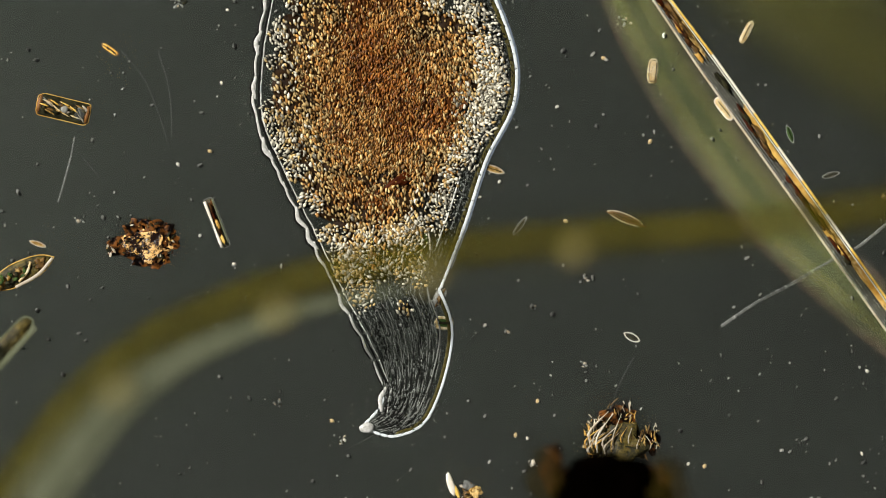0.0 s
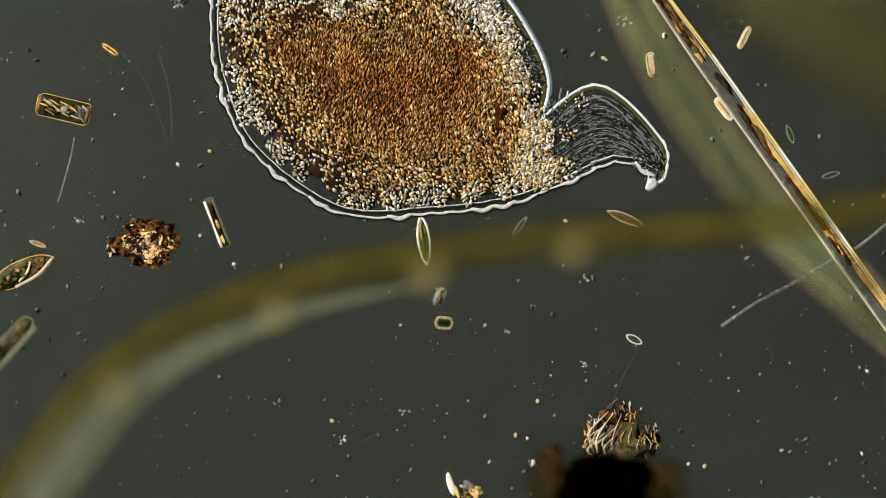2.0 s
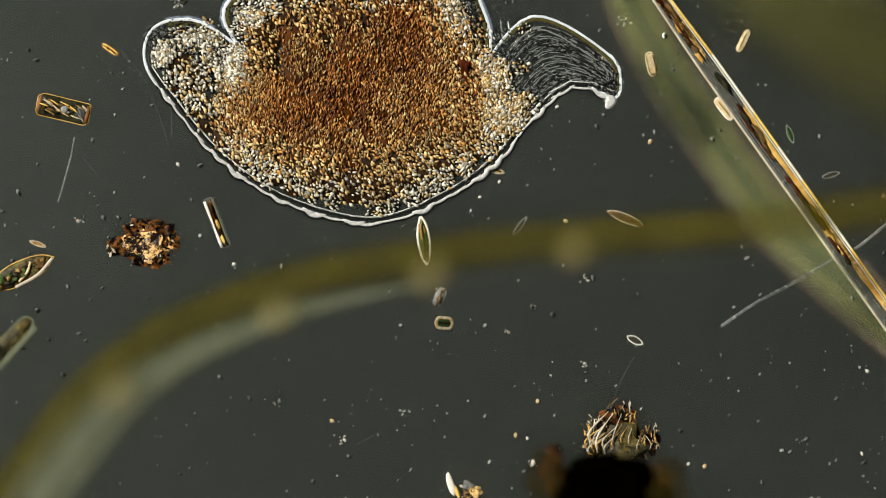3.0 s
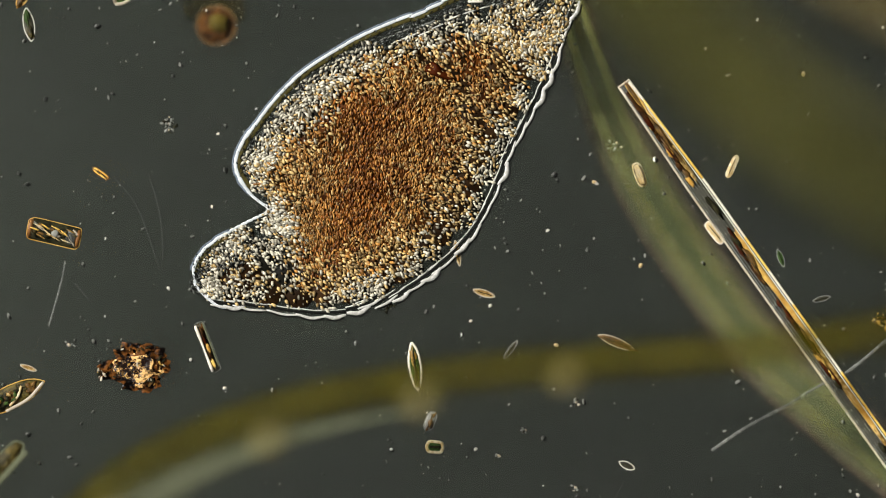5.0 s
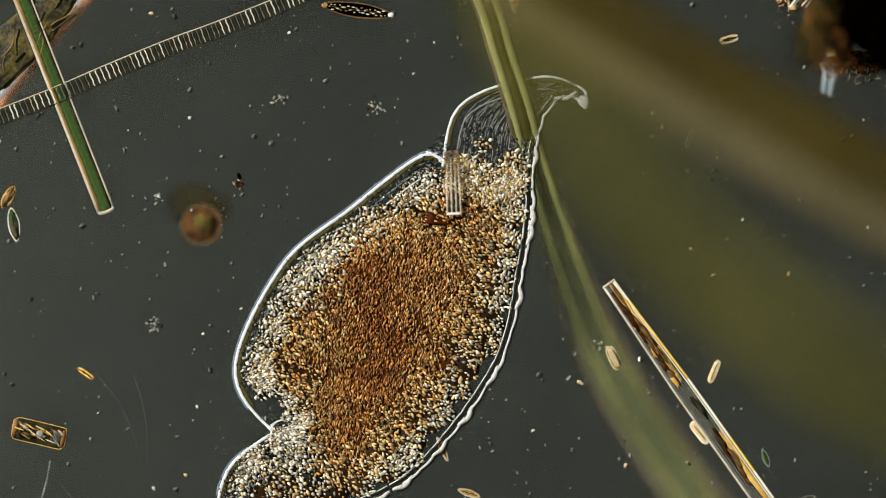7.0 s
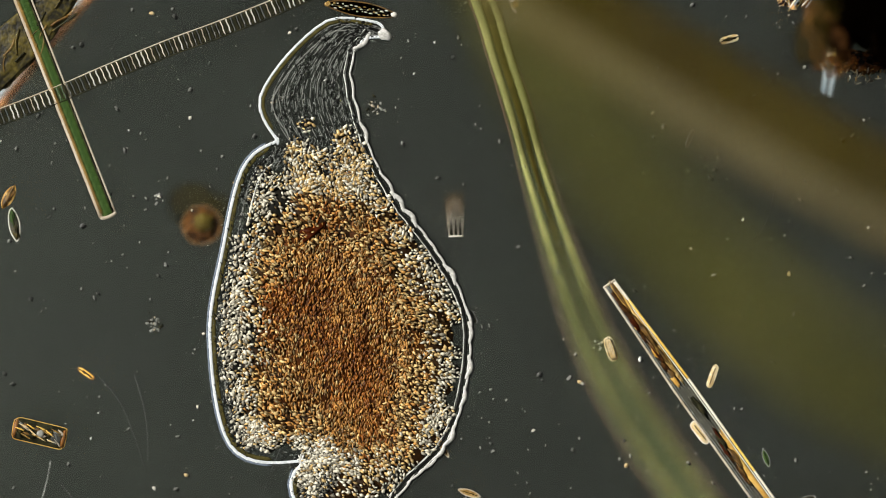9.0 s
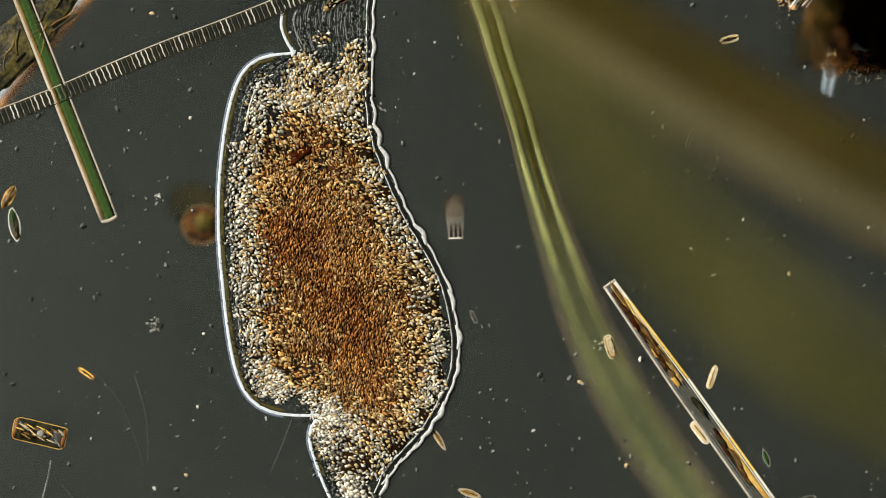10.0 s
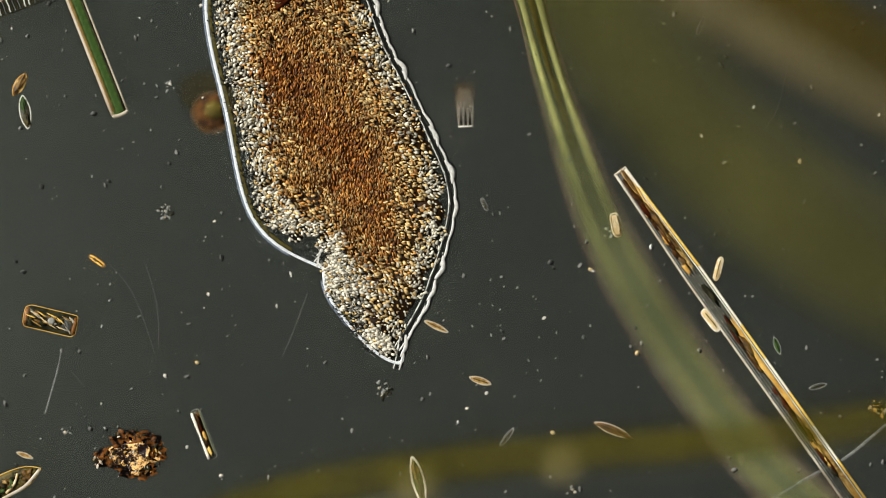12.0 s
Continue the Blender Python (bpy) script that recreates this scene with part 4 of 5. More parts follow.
# ---- green rod and cell chain ----
def build_green_rod():
    """The rod's origin lies at its lower end; it runs back along -x."""
    root = thing("green_rod_alga", at(232, -205), -70, "straight green rod alga with pale glassy walls", "alga")
    n = 0.56
    for side in (-1, 1):
        part("wall", tube(bmesh.new(), [Vector((-x * n, side * 0.0135, 0.011)) for x in np.linspace(0, 1, 20)], 0.0034 if side < 0 else 0.0019, 8, 0.5), CREAM, root, "pale side wall")
    part("end_cap", tube(bmesh.new(), [Vector((0.004 * math.cos(y), 0.0135 * math.sin(y), 0.011)) for y in np.linspace(-1.57, 1.57, 9)], 0.0034, 8), CREAM, root)
    part("oil_line", tube(bmesh.new(), [Vector((-x * n, -0.0098, 0.0135)) for x in np.linspace(0.01, 1, 20)], 0.0026, 8, 0.5), AMBER_THIN, root, "amber line along the inner wall")
    # Dark tubes draw the shade beside the rod's walls.
    part("shade_line", tube(bmesh.new(), [Vector((-x * n, -0.0168, 0.0100)) for x in np.linspace(0, 1, 20)], 0.0013, 6, 0.5), SHADE, root, "painted shade along the outer edge")
    part("shade_line", tube(bmesh.new(), [Vector((-x * n, 0.0096, 0.0130)) for x in np.linspace(0, 1, 20)], 0.0016, 6, 0.5), CELL_DARK, root, "painted shade along the inner edge")
    cell = mesh_of("cell", blob(bmesh.new(), (0, 0, 0), (0.0125, 0.0105, 0.0036), 2, rough=0.15), GREEN)
    for k in range(64):
        ob = new("cell", cell)
        ob.parent = root
        ob.matrix_basis = pose(-0.006 - k * 0.0087, 0, 0.009, 0, 0, 180 * (k % 2))
    return root


green_rod = build_green_rod()


def build_chain():
    root = thing("cell_chain", (0, 0, 0), 0, "chain of short dark cells parted by pale cross walls", "alga")
    line = smooth_path([at(-210, -280), at(-70, -325), at(43, -365), at(143, -404), at(243, -447), at(343, -488), at(443, -525), at(570, -577), at(700, -640)], 24)
    run = np.concatenate([[0], np.cumsum([(b - a).length for a, b in zip(line, line[1:])])])
    spot = lambda d: Vector([np.interp(d, run, [q[i] for q in line]) for i in range(3)])
    for side in (-1, 1):
        pts = []
        for i, q in enumerate(line):
            w = (line[min(i + 1, len(line) - 1)] - line[max(i - 1, 0)]).normalized()
            pts.append(q + Vector((-w.y, w.x, 0)) * side * 0.0142 + Vector((0, 0, 0.012)))
        part("sheath_edge", tube(bmesh.new(), pts, 0.0011, 6), CREAM if side > 0 else CELL_DARK, root)
    bm = bmesh.new()
    bmesh.ops.create_cube(bm, size=1.0, matrix=Matrix.Diagonal((0.0074, 0.026, 0.012, 1)))
    bmesh.ops.bevel(bm, geom=bm.edges[:], offset=0.0020, segments=2, affect="EDGES")
    cell = mesh_of("cell", bm, CELL_DARK)
    walls = [mesh_of("cross_wall", tube(bmesh.new(), [Vector((0.0006 * math.sin(k + 5 * y), y * 0.0125, 0)) for y in np.linspace(-1, 1, 6)], r, 6), m)
             for k, (r, m) in enumerate(((0.0010, WALL), (0.0008, THREADLET), (0.0013, SILICA), (0.0008, FIBRE), (0.0008, THREADLET), (0.0009, CREAM)))]
    rng = random.Random(5)
    d, k = 0.01, 0
    while d < run[-1] - 0.02:
        q, w = spot(d), spot(d + 0.005) - spot(d)
        angle = math.degrees(math.atan2(w.y, w.x))
        for me, off, z in ((cell, 0.0, 0.0065), (rng.choice(walls), 0.0046, 0.0125)):
            ob = new(me.name.split(".")[0], me)
            ob.parent = root
            p = spot(d + off)
            ob.matrix_basis = pose(p.x, p.y, z, 0, 0, angle)
        d += 0.0094 * rng.uniform(0.82, 1.18)


build_chain()


# ---- debris ----
def chip(bm, centre, size, turn, seed):
    """A broken grain with flat faces."""
    blob(bm, centre, size, 1, turn, 0.9, seed)
    for f in bm.faces:
        f.smooth = False
    return bm


CHIPS = []


def chip_meshes():
    rng = random.Random(77)
    for m in (CRYSTAL, CREAM, RUST, AMBER, BLACK, AMBER_DARK, CELL_DARK, GOLD):
        CHIPS.append([mesh_of("chip", chip(bmesh.new(), (0, 0, 0), (rng.uniform(1, 2.6), 1, 0.8), pose(0, 0, 0, rng.uniform(-20, 20), 0, 0), rng.uniform(0, 90)), m) for _ in range(4)])


chip_meshes()


def heap(name, label, u, v, seed, lumps, piles, streak=0.0, tall=0.013):
    """A heap of dirt: dark lumps and broken grains, as offsets in millimetres. A pile: middle, spread, count, grain size, share of dark grains."""
    root = thing(name, at(u, v), 0, label, "debris")
    rng = random.Random(seed)
    for dx, dy, z, r, flat, m in lumps:
        lump = part("lump", blob(bmesh.new(), (dx / 1000, -dy / 1000, z), (r / 1000, r / 1000 * flat, r / 1000 * (0.45 if z > 0.05 else 0.2)), 4, rough=0.35 if m is BLACK else 0.6, seed=seed + dx), m, root)
        if m is RUST or m is ROCK:
            lump.data.polygons.foreach_set("use_smooth", [False] * len(lump.data.polygons))
    for dx, dy, wide, high, count, size, dark in piles:
        for _ in range(count):
            x, y = rng.gauss(dx, wide) / 1000, -rng.gauss(dy, high) / 1000
            kind = rng.choice((2, 4, 5, 6)) if rng.random() < dark else rng.choice((0, 1, 3, 7))
            ob = new("chip", rng.choice(CHIPS[kind]))
            ob.parent = root
            k = size * rng.uniform(0.5, 1.4) / 1000
            ob.matrix_basis = pose(x, y, rng.uniform(0.002, tall), 0, 0, 90 + rng.gauss(0, 90 - 65 * streak)) @ Matrix.Diagonal((k * (1 + streak * rng.uniform(0, 1.6)), k * (1 - 0.4 * streak), k, 1))
    return root


clump = heap("black_debris_clump", "opaque black clump with rust edges and a crown of crystals", 1080, 850, 3,
     [(-4, 10, 0.10, 76, 0.80, BLACK), (-44, 30, 0.10, 58, 0.8, BLACK), (44, 22, 0.095, 52, 0.8, BLACK), (0, 75, 0.10, 80, 0.5, BLACK), (-104, -22, 0.085, 17, 1.9, CYST), (-92, 4, 0.085, 20, 1.4, CYST), (84, 2, 0.085, 22, 1.3, CYST),
      (-118, -10, 0.13, 26, 1.5, PLUME), (100, 10, 0.13, 30, 1.5, PLUME), (22, -62, 0.005, 42, 0.8, LEAF), (14, -108, 0.005, 28, 0.7, RUST), (-24, -74, 0.005, 18, 1.5, LEAF), (72, -68, 0.005, 14, 1.3, RUST)],
     [(18, -122, 10, 7, 40, 1.7, 0.8), (34, -108, 5, 11, 50, 1.8, 0.1), (-16, -104, 11, 6, 30, 1.7, 0.6), (78, -72, 5, 11, 46, 1.7, 0.25), (62, -82, 6, 6, 30, 1.7, 0.5), (25, -66, 24, 16, 90, 1.8, 0.85), (-36, -74, 5, 20, 50, 1.9, 0.3), (-100, -40, 10, 12, 12, 1.8, 0.8)], streak=0.8)
crown = random.Random(15)
for k in range(17):
    x0 = (-40, -38, -28, -26, -22, -14, -8, 0, 8, 20, 30, 44, 60, 66)[k % 14] + crown.uniform(-4, 4)
    lean = 18 - 0.35 * x0 + crown.uniform(-3, 3)
    low, high = crown.uniform(44, 66), crown.uniform(78, 122) if x0 < 40 else crown.uniform(70, 92)
    pts = smooth_path([Vector((x0 / 1000, low / 1000, 0.012)), Vector(((x0 + crown.uniform(-3, 2)) / 1000, (low * 0.6 + high * 0.4) / 1000, 0.016)), Vector(((x0 + lean) / 1000, high / 1000, 0.013))], 5)
    thick = (0.0022 if k in (1, 3) else crown.uniform(0.0009, 0.0016))
    part("rib", tube(bmesh.new(), pts, lambda q, r=thick, j=k: r * (0.5 + 0.5 * math.sin(math.pi * min(1, q + 0.15))) * (1 + 0.35 * math.sin(17 * q + j)), 6, 0.6), (CREAM, CREAM, GOLD, CRYSTAL, AMBER)[k % 5], clump, "curved pale crystal rib")
mass = heap("black_debris_clump", "opaque black mass with a rusty crystalline fringe", 1610, -555, 8,
     [(0, -20, 0.08, 104, 0.9, BLACK), (-20, -90, 0.08, 106, 0.9, BLACK), (50, 50, 0.07, 80, 0.8, BLACK), (110, 60, 0.07, 90, 0.8, BLACK), (-62, 90, 0.010, 32, 0.5, RUST), (-20, 92, 0.010, 30, 0.5, RUST),
      (-96, 34, 0.085, 20, 2.0, CYST), (-112, 0, 0.10, 26, 1.5, PLUME), (-80, 62, 0.07, 18, 1.4, CYST), (-165, -18, 0.006, 20, 0.7, ROCK), (-118, 40, 0.07, 30, 1.9, HAZE), (-94, 76, 0.06, 26, 1.5, HAZE), (-134, 62, 0.10, 26, 1.6, PLUME), (-40, 96, 0.004, 26, 0.7, CYST)],
     [(-168, -17, 10, 8, 70, 2.0, 0.3), (-150, -30, 9, 7, 40, 2.0, 0.5), (-58, 98, 20, 9, 110, 1.4, 0.45), (-100, 84, 2.5, 4, 12, 2.0, 0.1), (-30, 108, 14, 9, 70, 1.4, 0.40), (-112, 98, 3, 4, 14, 1.6, 0.2)], streak=0.6)
for x0, y0, x1, y1, r, m in ((-102, 98, -109, 147, 0.0034, BLUE), (-88, 100, -98, 152, 0.0034, BLUE), (-96, 50, -100, 104, 0.0050, SHEATH), (-84, 44, -86, 96, 0.0040, YELLOW)):
    part("fibre", tube(bmesh.new(), [Vector((x0 / 1000, -y0 / 1000, -0.055)), Vector(((x0 + x1) / 2000, -(y0 + y1) / 2000, -0.050)), Vector((x1 / 1000, -y1 / 1000, -0.045))], r, 8, 0.5), m, mass, "pale bluish fibre")
for k in range(5):
    part("fibre", tube(bmesh.new(), [Vector((-0.170 + 0.007 * k, 0.004 + 0.003 * (k % 2), 0.016)), Vector((-0.150 + 0.008 * k, 0.032 + 0.004 * (k % 3), 0.017))], 0.0016, 6), (WALL, BLUE, CELL_DARK)[k % 3], mass, "glassy needle")
heap("rock_chip", "angular rust-brown mineral chip with a glinting face", 255, 430, 5,
     [(6, 2, 0.006, 36, 0.74, ROCK), (-34, 8, 0.004, 28, 0.6, RUST), (32, -8, 0.004, 26, 0.9, RUST), (22, 22, 0.005, 24, 0.8, RUST), (2, -24, 0.004, 34, 0.5, RUST), (4, 22, 0.003, 34, 0.5, RUST)],
     [(14, -4, 10, 6, 46, 1.5, 0.05), (0, 4, 9, 7, 30, 1.5, 0.30), (8, 24, 8, 4, 26, 1.5, 0.25), (-28, 2, 12, 8, 50, 1.8, 0.93), (28, 22, 7, 7, 26, 1.9, 0.9), (4, -30, 15, 4, 34, 1.9, 0.85), (44, -4, 5, 10, 26, 1.9, 0.8), (-56, 12, 5, 4, 16, 1.9, 0.3)])
splinters = heap("crystal_cluster", "pale slab with golden flank beside small glassy grains", 812, 860, 6, [(16, 0, 0.005, 9, 0.9, SMUDGE), (30, 10, 0.005, 10, 0.9, GOLD), (16, 16, 0.004, 9, 0.8, AMBER_DARK)], [(18, 8, 8, 7, 12, 2.0, 0.5)])
part("slab", blob(bmesh.new(), (-0.014, 0.002, 0.010), (0.021, 0.0065, 0.005), 3, pose(0, 0, 0, 0, 0, -72), 0.25, 4), WALL, splinters, "pinkish white slab")
part("slab", blob(bmesh.new(), (-0.004, -0.010, 0.010), (0.013, 0.0042, 0.004), 3, pose(0, 0, 0, 0, 0, -66), 0.25, 5), YELLOW, splinters, "golden flank")
heap("crystal_cluster", "small amber cluster of splinters", 1576, 350, 7, [(0, 0, 0.004, 10, 0.8, RUST)], [(0, 0, 9, 7, 26, 3.0, 0.4)])
heap("crystal_cluster", "amber grain with pale splinters", 468, -246, 11, [(0, 0, 0.004, 7, 0.8, RUST)], [(-2, -2, 6, 4, 12, 2.6, 0.5)], tall=0.003)
heap("crystal_cluster", "amber splinters beside the ribbon alga", 953, -566, 12, [(0, 0, 0.004, 6, 1.2, AMBER)], [(0, 0, 4, 6, 10, 2.6, 0.2)])


def cyst():
    root = thing("brown_cyst", at(398, -175), 0, "round brown cyst with a dark smear out of focus above it", "cyst")
    body = part("body", blob(bmesh.new(), (0, 0, -0.050), (0.031, 0.030, 0.007), 4, rough=0.3), CYST, root)
    part("kernel", blob(bmesh.new(), (0.004, 0.004, -0.042), (0.017, 0.017, 0.006), 3, rough=0.3, seed=8), MIDLINE, body, "dark brown kernel")
    part("fringe", tube(bmesh.new(), [Vector((0.0325 * math.cos(x), 0.0315 * math.sin(x), -0.048 + 0.001 * math.sin(5 * x))) for x in np.linspace(0, 6.28, 40)[:-1]], lambda q: 0.0022 + 0.0009 * math.sin(40 * q), 6, 0.5, closed=True), CYST, body, "ragged brown fringe")
    rng = random.Random(1)
    spine = mesh_of("spine", tube(bmesh.new(), [Vector((0, 0, 0)), Vector((0.0035, 0, 0))], 0.0016, 5), AMBER_DARK)
    for k in range(36):
        ob = new("spine", spine)
        ob.parent = body
        x = k / 36 * 360
        ob.matrix_basis = pose(0.032 * math.cos(radians(x)), 0.031 * math.sin(radians(x)), -0.047, 0, 0, x + rng.uniform(-15, 15)) @ Matrix.Diagonal((1.7, 1.2, 1, 1))
    part("plume", blob(bmesh.new(), (-0.020, 0.040, -0.130), (0.042, 0.034, 0.012), 3, rough=0.3, seed=2), PLUME, root)
    part("plume", blob(bmesh.new(), (0.026, 0.030, -0.130), (0.024, 0.024, 0.010), 3, rough=0.3, seed=5), PLUME, root)


cyst()


def corner_tissue():
    root = thing("plant_scrap", at(60, -520), 0, "scrap of brown-green plant tissue with a pale blue wall", "plant scrap")
    o = root.matrix_basis.translation
    part("tissue", blob(bmesh.new(), (0.020, -0.022, 0.005), (0.125, 0.040, 0.005), 4, pose(0, 0, 0, 0, 0, 50), 0.30, 3), TISSUE, root)
    for shift, r, m, word in ((0, 0.0085, BLUE, "pale blue wall"), (14, 0.0085, ORANGE, "orange wall")):
        pts = smooth_path([at(u + shift, v, -0.06, UP) - o for u, v in ((-57, -282), (43, -403), (118, -494), (183, -573), (283, -694))])
        part("wall", tube(bmesh.new(), pts, r, 8, 0.35), m, root, word)
    part("edge", tube(bmesh.new(), smooth_path([at(u, v, 0.005, UP) - o for u, v in ((-10, -440), (43, -500), (62, -520), (83, -543), (130, -600))]), 0.0022, 8, 0.4), RUST, root, "brown outer edge")
    rng = random.Random(31)
    for k in range(16):
        u, v = 30 + 10 * k + rng.uniform(-20, 20), -440 - 9 * k + rng.uniform(-22, 22)
        a, b = rng.uniform(8, 26), rng.uniform(0.4, 1.5)
        pts = smooth_path([at(u - a * math.cos(b), v + a * math.sin(b), 0.010, UP) - o, at(u + rng.uniform(-4, 4), v, 0.0115, UP) - o, at(u + a * math.cos(b), v - a * math.sin(b), 0.010, UP) - o], 5)
        part("vein", tube(bmesh.new(), pts, rng.uniform(0.0010, 0.0022), 6), (AMBER_DARK, LEAF, AMBER_THIN, CELL_DARK, AMBER_THIN, LEAF)[k % 6], root)


corner_tissue()


# ---- hairs, smudges, specks ----
def hair(pts, radius, label, material=None):
    line = smooth_path([at(u, v, 0.004) for u, v in pts], 10)
    root = thing("hair", line[0], 0, label, "hair", "fine hairs on the slide")
    part("strand", tube(bmesh.new(), [q - line[0] for q in line], radius, 6), material or HAIR, root)


for pts, r in (([(132, 242), (126, 275), (114, 320), (103, 358)], 0.0014), ([(280, 92), (295, 140), (303, 190), (304, 242)], 0.0009),
               ([(215, 90), (255, 140), (280, 200), (300, 262)], 0.0007), ([(148, 282), (160, 295), (174, 312)], 0.0009),
               ([(1276, 578), (1335, 538), (1400, 503), (1470, 462), (1520, 436), (1600, 370)], 0.0028), ([(1086, 704), (1105, 662), (1122, 632)], 0.0007),
               ([(608, 798), (640, 782), (668, 767)], 0.0008), ([(522, 260), (545, 205), (567, 145)], 0.0009), ([(1373, -140), (1400, -185), (1418, -262)], 0.0008)):
    hair(pts, r, "thin pale hair lying on the slide" if r > 0.002 else "very fine faint grey hair", FIBRE if r > 0.0012 else None)


def smudge(u, v, size, count, seed, label="loose grey cluster of tiny grains"):
    rng = random.Random(seed)
    root = thing("grain_cluster", at(u, v), 0, label, "grain cluster", "grain clusters on the slide")
    for k in range(int(count * 1.5)):
        r = rng.uniform(0.0010, 0.0027)
        part("grain", blob(bmesh.new(), (rng.gauss(0, size * 0.62), rng.gauss(0, size * 0.62), r * 0.8), (r * rng.uniform(0.9, 2.4), r, r), 1, pose(0, 0, 0, 0, 0, rng.uniform(0, 180)), 0.3, k),
             rng.choice((SMUDGE, CELL_DARK, SMUDGE, SMUDGE, CREAM, CELL_DARK)), root)


for k, (u, v, size, count) in enumerate(((706, 318, 0.012, 22), (313, -3, 0.010, 16), (538, -398, 0.010, 12), (708, -383, 0.012, 14), (323, -226, 0.006, 5), (490, 713, 0.007, 7),
                                         (715, 730, 0.006, 5), (605, 778, 0.005, 4), (1035, 495, 0.007, 5), (945, 545, 0.006, 5), (1035, 645, 0.007, 6), (415, 468, 0.005, 4),
                                         (645, 390, 0.004, 3), (945, 820, 0.006, 4), (318, 8, 0.008, 7), (1105, 35, 0.009, 6), (140, 392, 0.005, 4), (895, 590, 0.006, 4))):
    smudge(u, v, size, count, 20 + k)


def build_specks():
    rng = random.Random(11)
    bm = bmesh.new()
    bmesh.ops.create_icosphere(bm, subdivisions=1, radius=1.0)
    bv, bf = [v.co.copy() for v in bm.verts], [[v.index for v in f.verts] for f in bm.faces]
    bm.free()
    for name, count, mean, pair, label in (("specks", 1500, 0.0, (SPECK, SHADE), "fine grey specks with painted shade flanks scattered over the slide"),
                                           ("bright_specks", 70, 0.15, (GLINT, SHADE), "bright pale grains with painted shade flanks scattered over the slide")):
        verts, faces, slots = [], [], []
        for k in range(count):
            p = at(rng.uniform(-150, 1750), rng.uniform(-720, 1000))
            r = min(0.0026, 0.0013 * math.exp(rng.gauss(mean, 0.45)))
            turn = pose(0, 0, 0, 0, 0, rng.uniform(20, 120)) @ Matrix.Diagonal((rng.uniform(1, 2.2), 1, 0.9, 1))
            # The second, dark blob is relief shade painted on the speck's lower right.
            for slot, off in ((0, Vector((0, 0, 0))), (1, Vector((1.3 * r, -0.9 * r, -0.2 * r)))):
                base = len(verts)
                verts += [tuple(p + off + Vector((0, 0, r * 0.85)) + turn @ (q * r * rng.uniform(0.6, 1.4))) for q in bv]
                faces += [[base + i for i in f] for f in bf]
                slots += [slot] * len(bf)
        me = bpy.data.meshes.new(name)
        me.from_pydata(verts, [], faces)
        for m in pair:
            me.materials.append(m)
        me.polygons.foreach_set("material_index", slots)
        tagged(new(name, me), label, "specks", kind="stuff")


build_specks()


def bright_grain(u, v, size, seed):
    """A clear grain with a glinting crest between dark blobs that paint shaded flanks."""
    r, bm = size / 1000, bmesh.new()
    blob(bm, (0, 0, r * 0.8), (r * 1.25, r * 0.85, r * 0.7), 2, pose(0, 0, 0, 0, 0, 31 * seed), 0.5, seed)
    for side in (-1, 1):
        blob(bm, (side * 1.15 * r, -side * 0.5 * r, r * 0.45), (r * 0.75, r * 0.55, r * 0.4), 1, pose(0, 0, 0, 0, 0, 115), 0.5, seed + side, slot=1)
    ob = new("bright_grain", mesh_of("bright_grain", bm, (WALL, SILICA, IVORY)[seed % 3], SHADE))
    ob.matrix_basis = Matrix.Translation(at(u, v))
    tagged(ob, "bright glassy grain with painted shade flanks on the slide", "grain", "bright grains on the slide")


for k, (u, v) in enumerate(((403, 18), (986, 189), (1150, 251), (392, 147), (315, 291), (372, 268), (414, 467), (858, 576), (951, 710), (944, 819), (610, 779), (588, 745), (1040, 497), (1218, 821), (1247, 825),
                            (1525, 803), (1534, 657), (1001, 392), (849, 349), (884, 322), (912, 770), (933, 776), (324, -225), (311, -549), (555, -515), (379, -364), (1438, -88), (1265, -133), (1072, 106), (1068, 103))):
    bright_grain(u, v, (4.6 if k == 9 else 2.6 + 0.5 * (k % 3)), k)


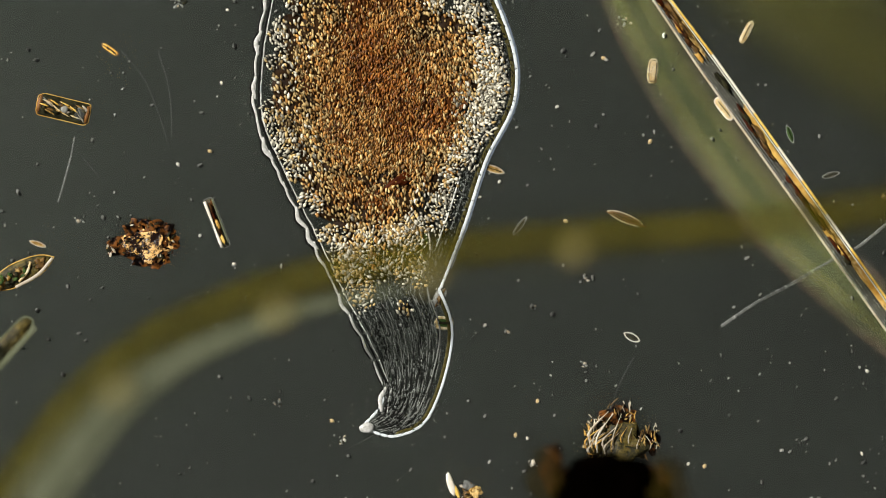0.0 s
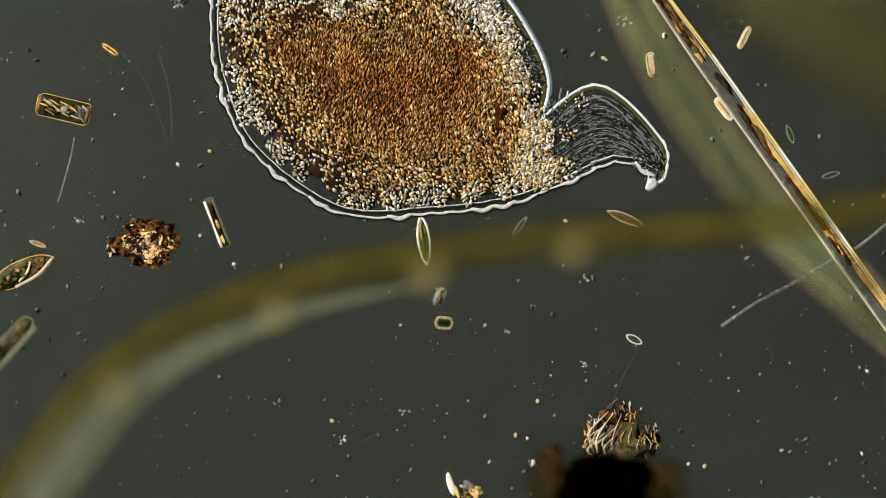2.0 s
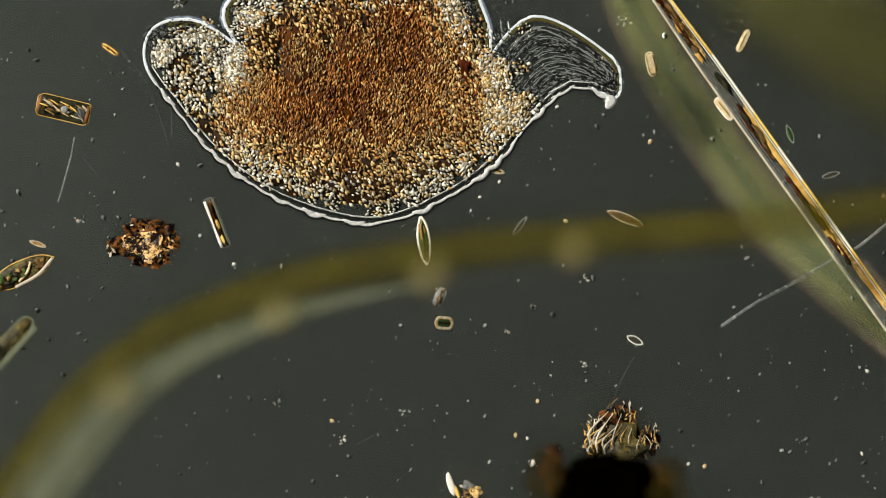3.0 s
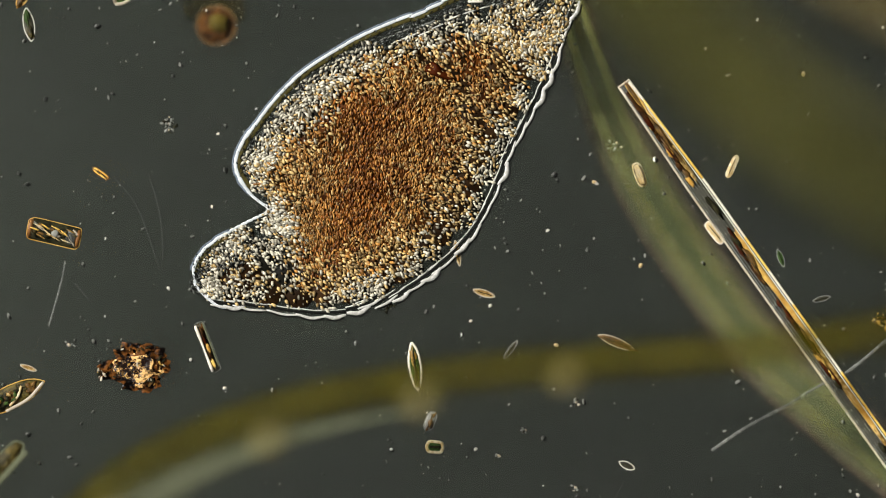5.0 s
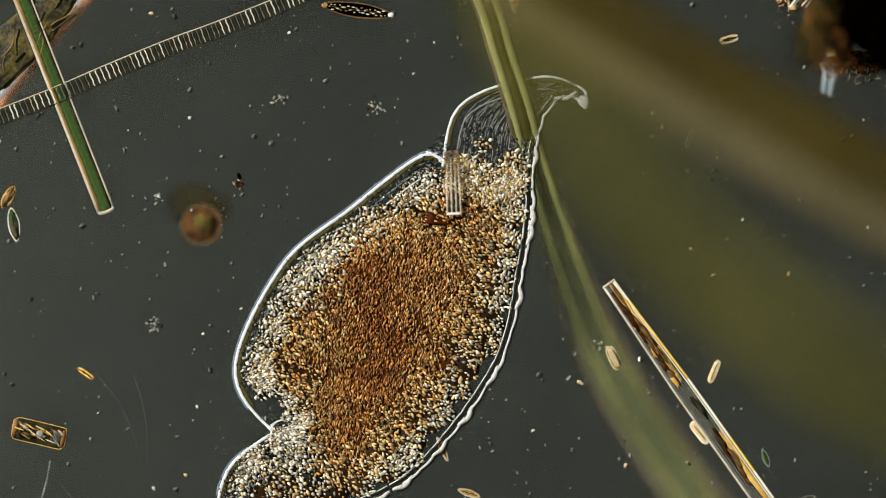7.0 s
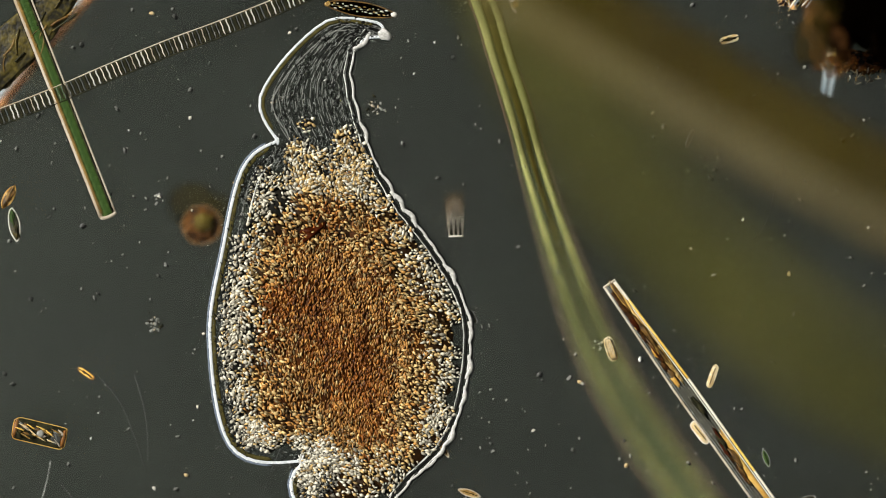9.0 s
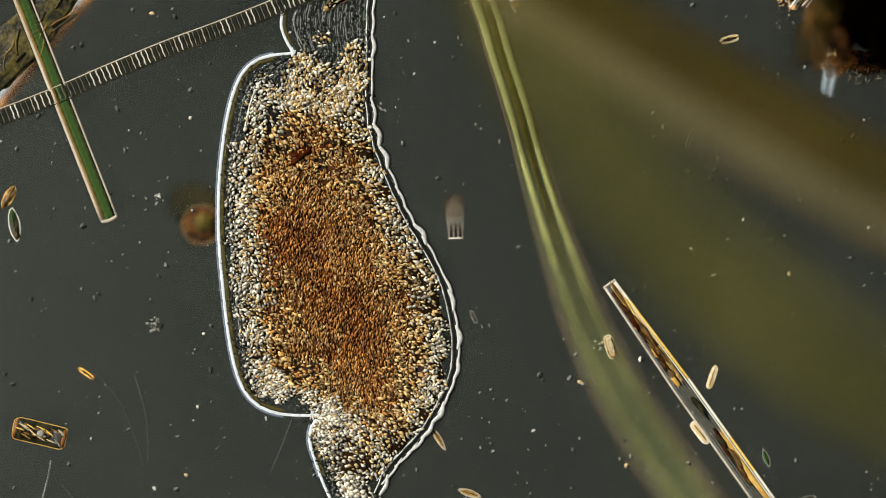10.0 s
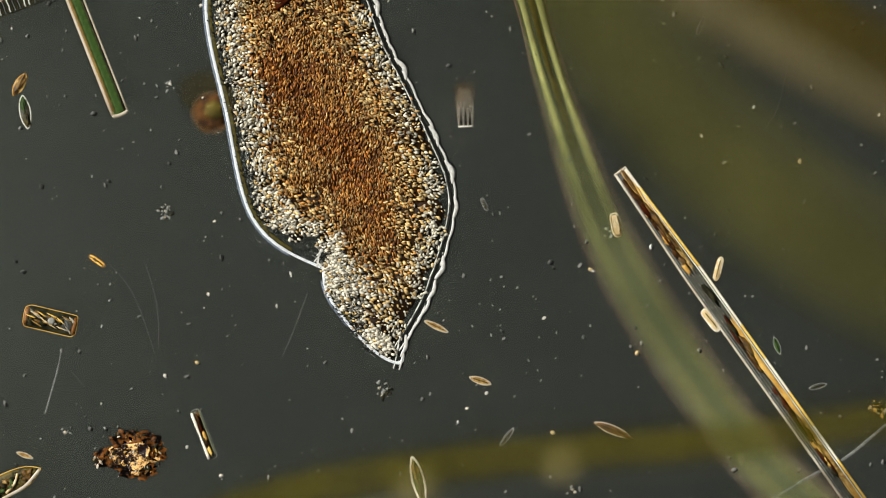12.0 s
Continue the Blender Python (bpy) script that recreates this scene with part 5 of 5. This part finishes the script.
# ---- motions ----
def motions():
    walk(ciliate, [(t, pose(q[0], q[1], 0)) for (t, _, _), q in zip(POSES, ROOTS)])
    carry()
    for ob, rows in ((spindle, ((0, 750, 425, -83), (7, 753, 437, -82), (12, 763, 476, -76))),
                     (drifter_a, ((0, 1321, 57, 62), (1, 1318, 60, 62), (2, 1317, 67, 63), (3.5, 1314, 74, 64), (5.5, 1311, 77, 66), (6.5, 1308, 82, 67), (9, 1303, 93, 70), (10.5, 1301, 96, 72), (12, 1294, 102, 75))),
                     (drifter_b, ((0, 1155, 126, 85), (1, 1153, 124, 90), (2, 1153, 115, 98), (3.5, 1152, 113, 104), (5.5, 1144, 80, 112), (6.5, 1133, 66, 116), (9, 1123, 44, 108), (10.5, 1121, 38, 106), (12, 1113, 24, 102))),
                     (drifter_c, ((0, 1118, 597, -28), (1.5, 1121, 600, -28), (3.5, 1124, 603, -26), (12, 1130, 608, -24))),
                     (dark_boat, ((0, 675, -555, -7), (6.5, 675, -555, -7), (8.8, 683, -549, -17), (9.2, 675, -572, 10), (9.5, 668, -592, 36), (10.5, 664, -594, 40), (12, 660, -596, 40))),
                     (barb, ((0, 826, 225, -62), (5.5, 826, 229, -80), (7, 826, 222, -66), (9.5, 824, 212, -60), (10.5, 808, 198, -55), (12, 795, 204, -26)))):
        walk(ob, [(t, Matrix.Translation(at(u, v, 0.014 if ob is drifter_b else 0.0)) @ pose(0, 0, 0, 0, 0, a)) for t, u, v, a in rows])
    walk(upright, [(t, Matrix.Translation(at(u, v, z)) @ pose(0, 0, 0, 0, 0, -88) @ pose(0, 0, 0, 0, a, 0)) for t, u, v, z, a in
                   ((0, 856, -271, 0.016, 3), (6, 856, -271, 0.016, 3), (7, 845, -250, 0.018, 6), (8.8, 848, -200, 0.050, 50), (12, 846, -194, 0.050, 50))])
    walk(ribbon, [(t, pose(a, b, 0)) for t, a, b in ((0, 0.020, 0.040), (3.5, 0.019, 0.039), (5.5, 0.008, 0.020), (7, 0.003, 0.008), (9.5, 0, 0), (12, 0, 0))])
    walk(green_rod, [(t, Matrix.Translation(at(u, v)) @ pose(0, 0, 0, 0, 0, a)) for t, u, v, a in
                     ((0, 236, -226, -69), (5.5, 234, -214, -69), (6.5, 231, -205, -68.5), (9.5, 235, -190, -68.5), (10.5, 236, -183, -68.5), (12, 236, -174, -68.5))])


motions()
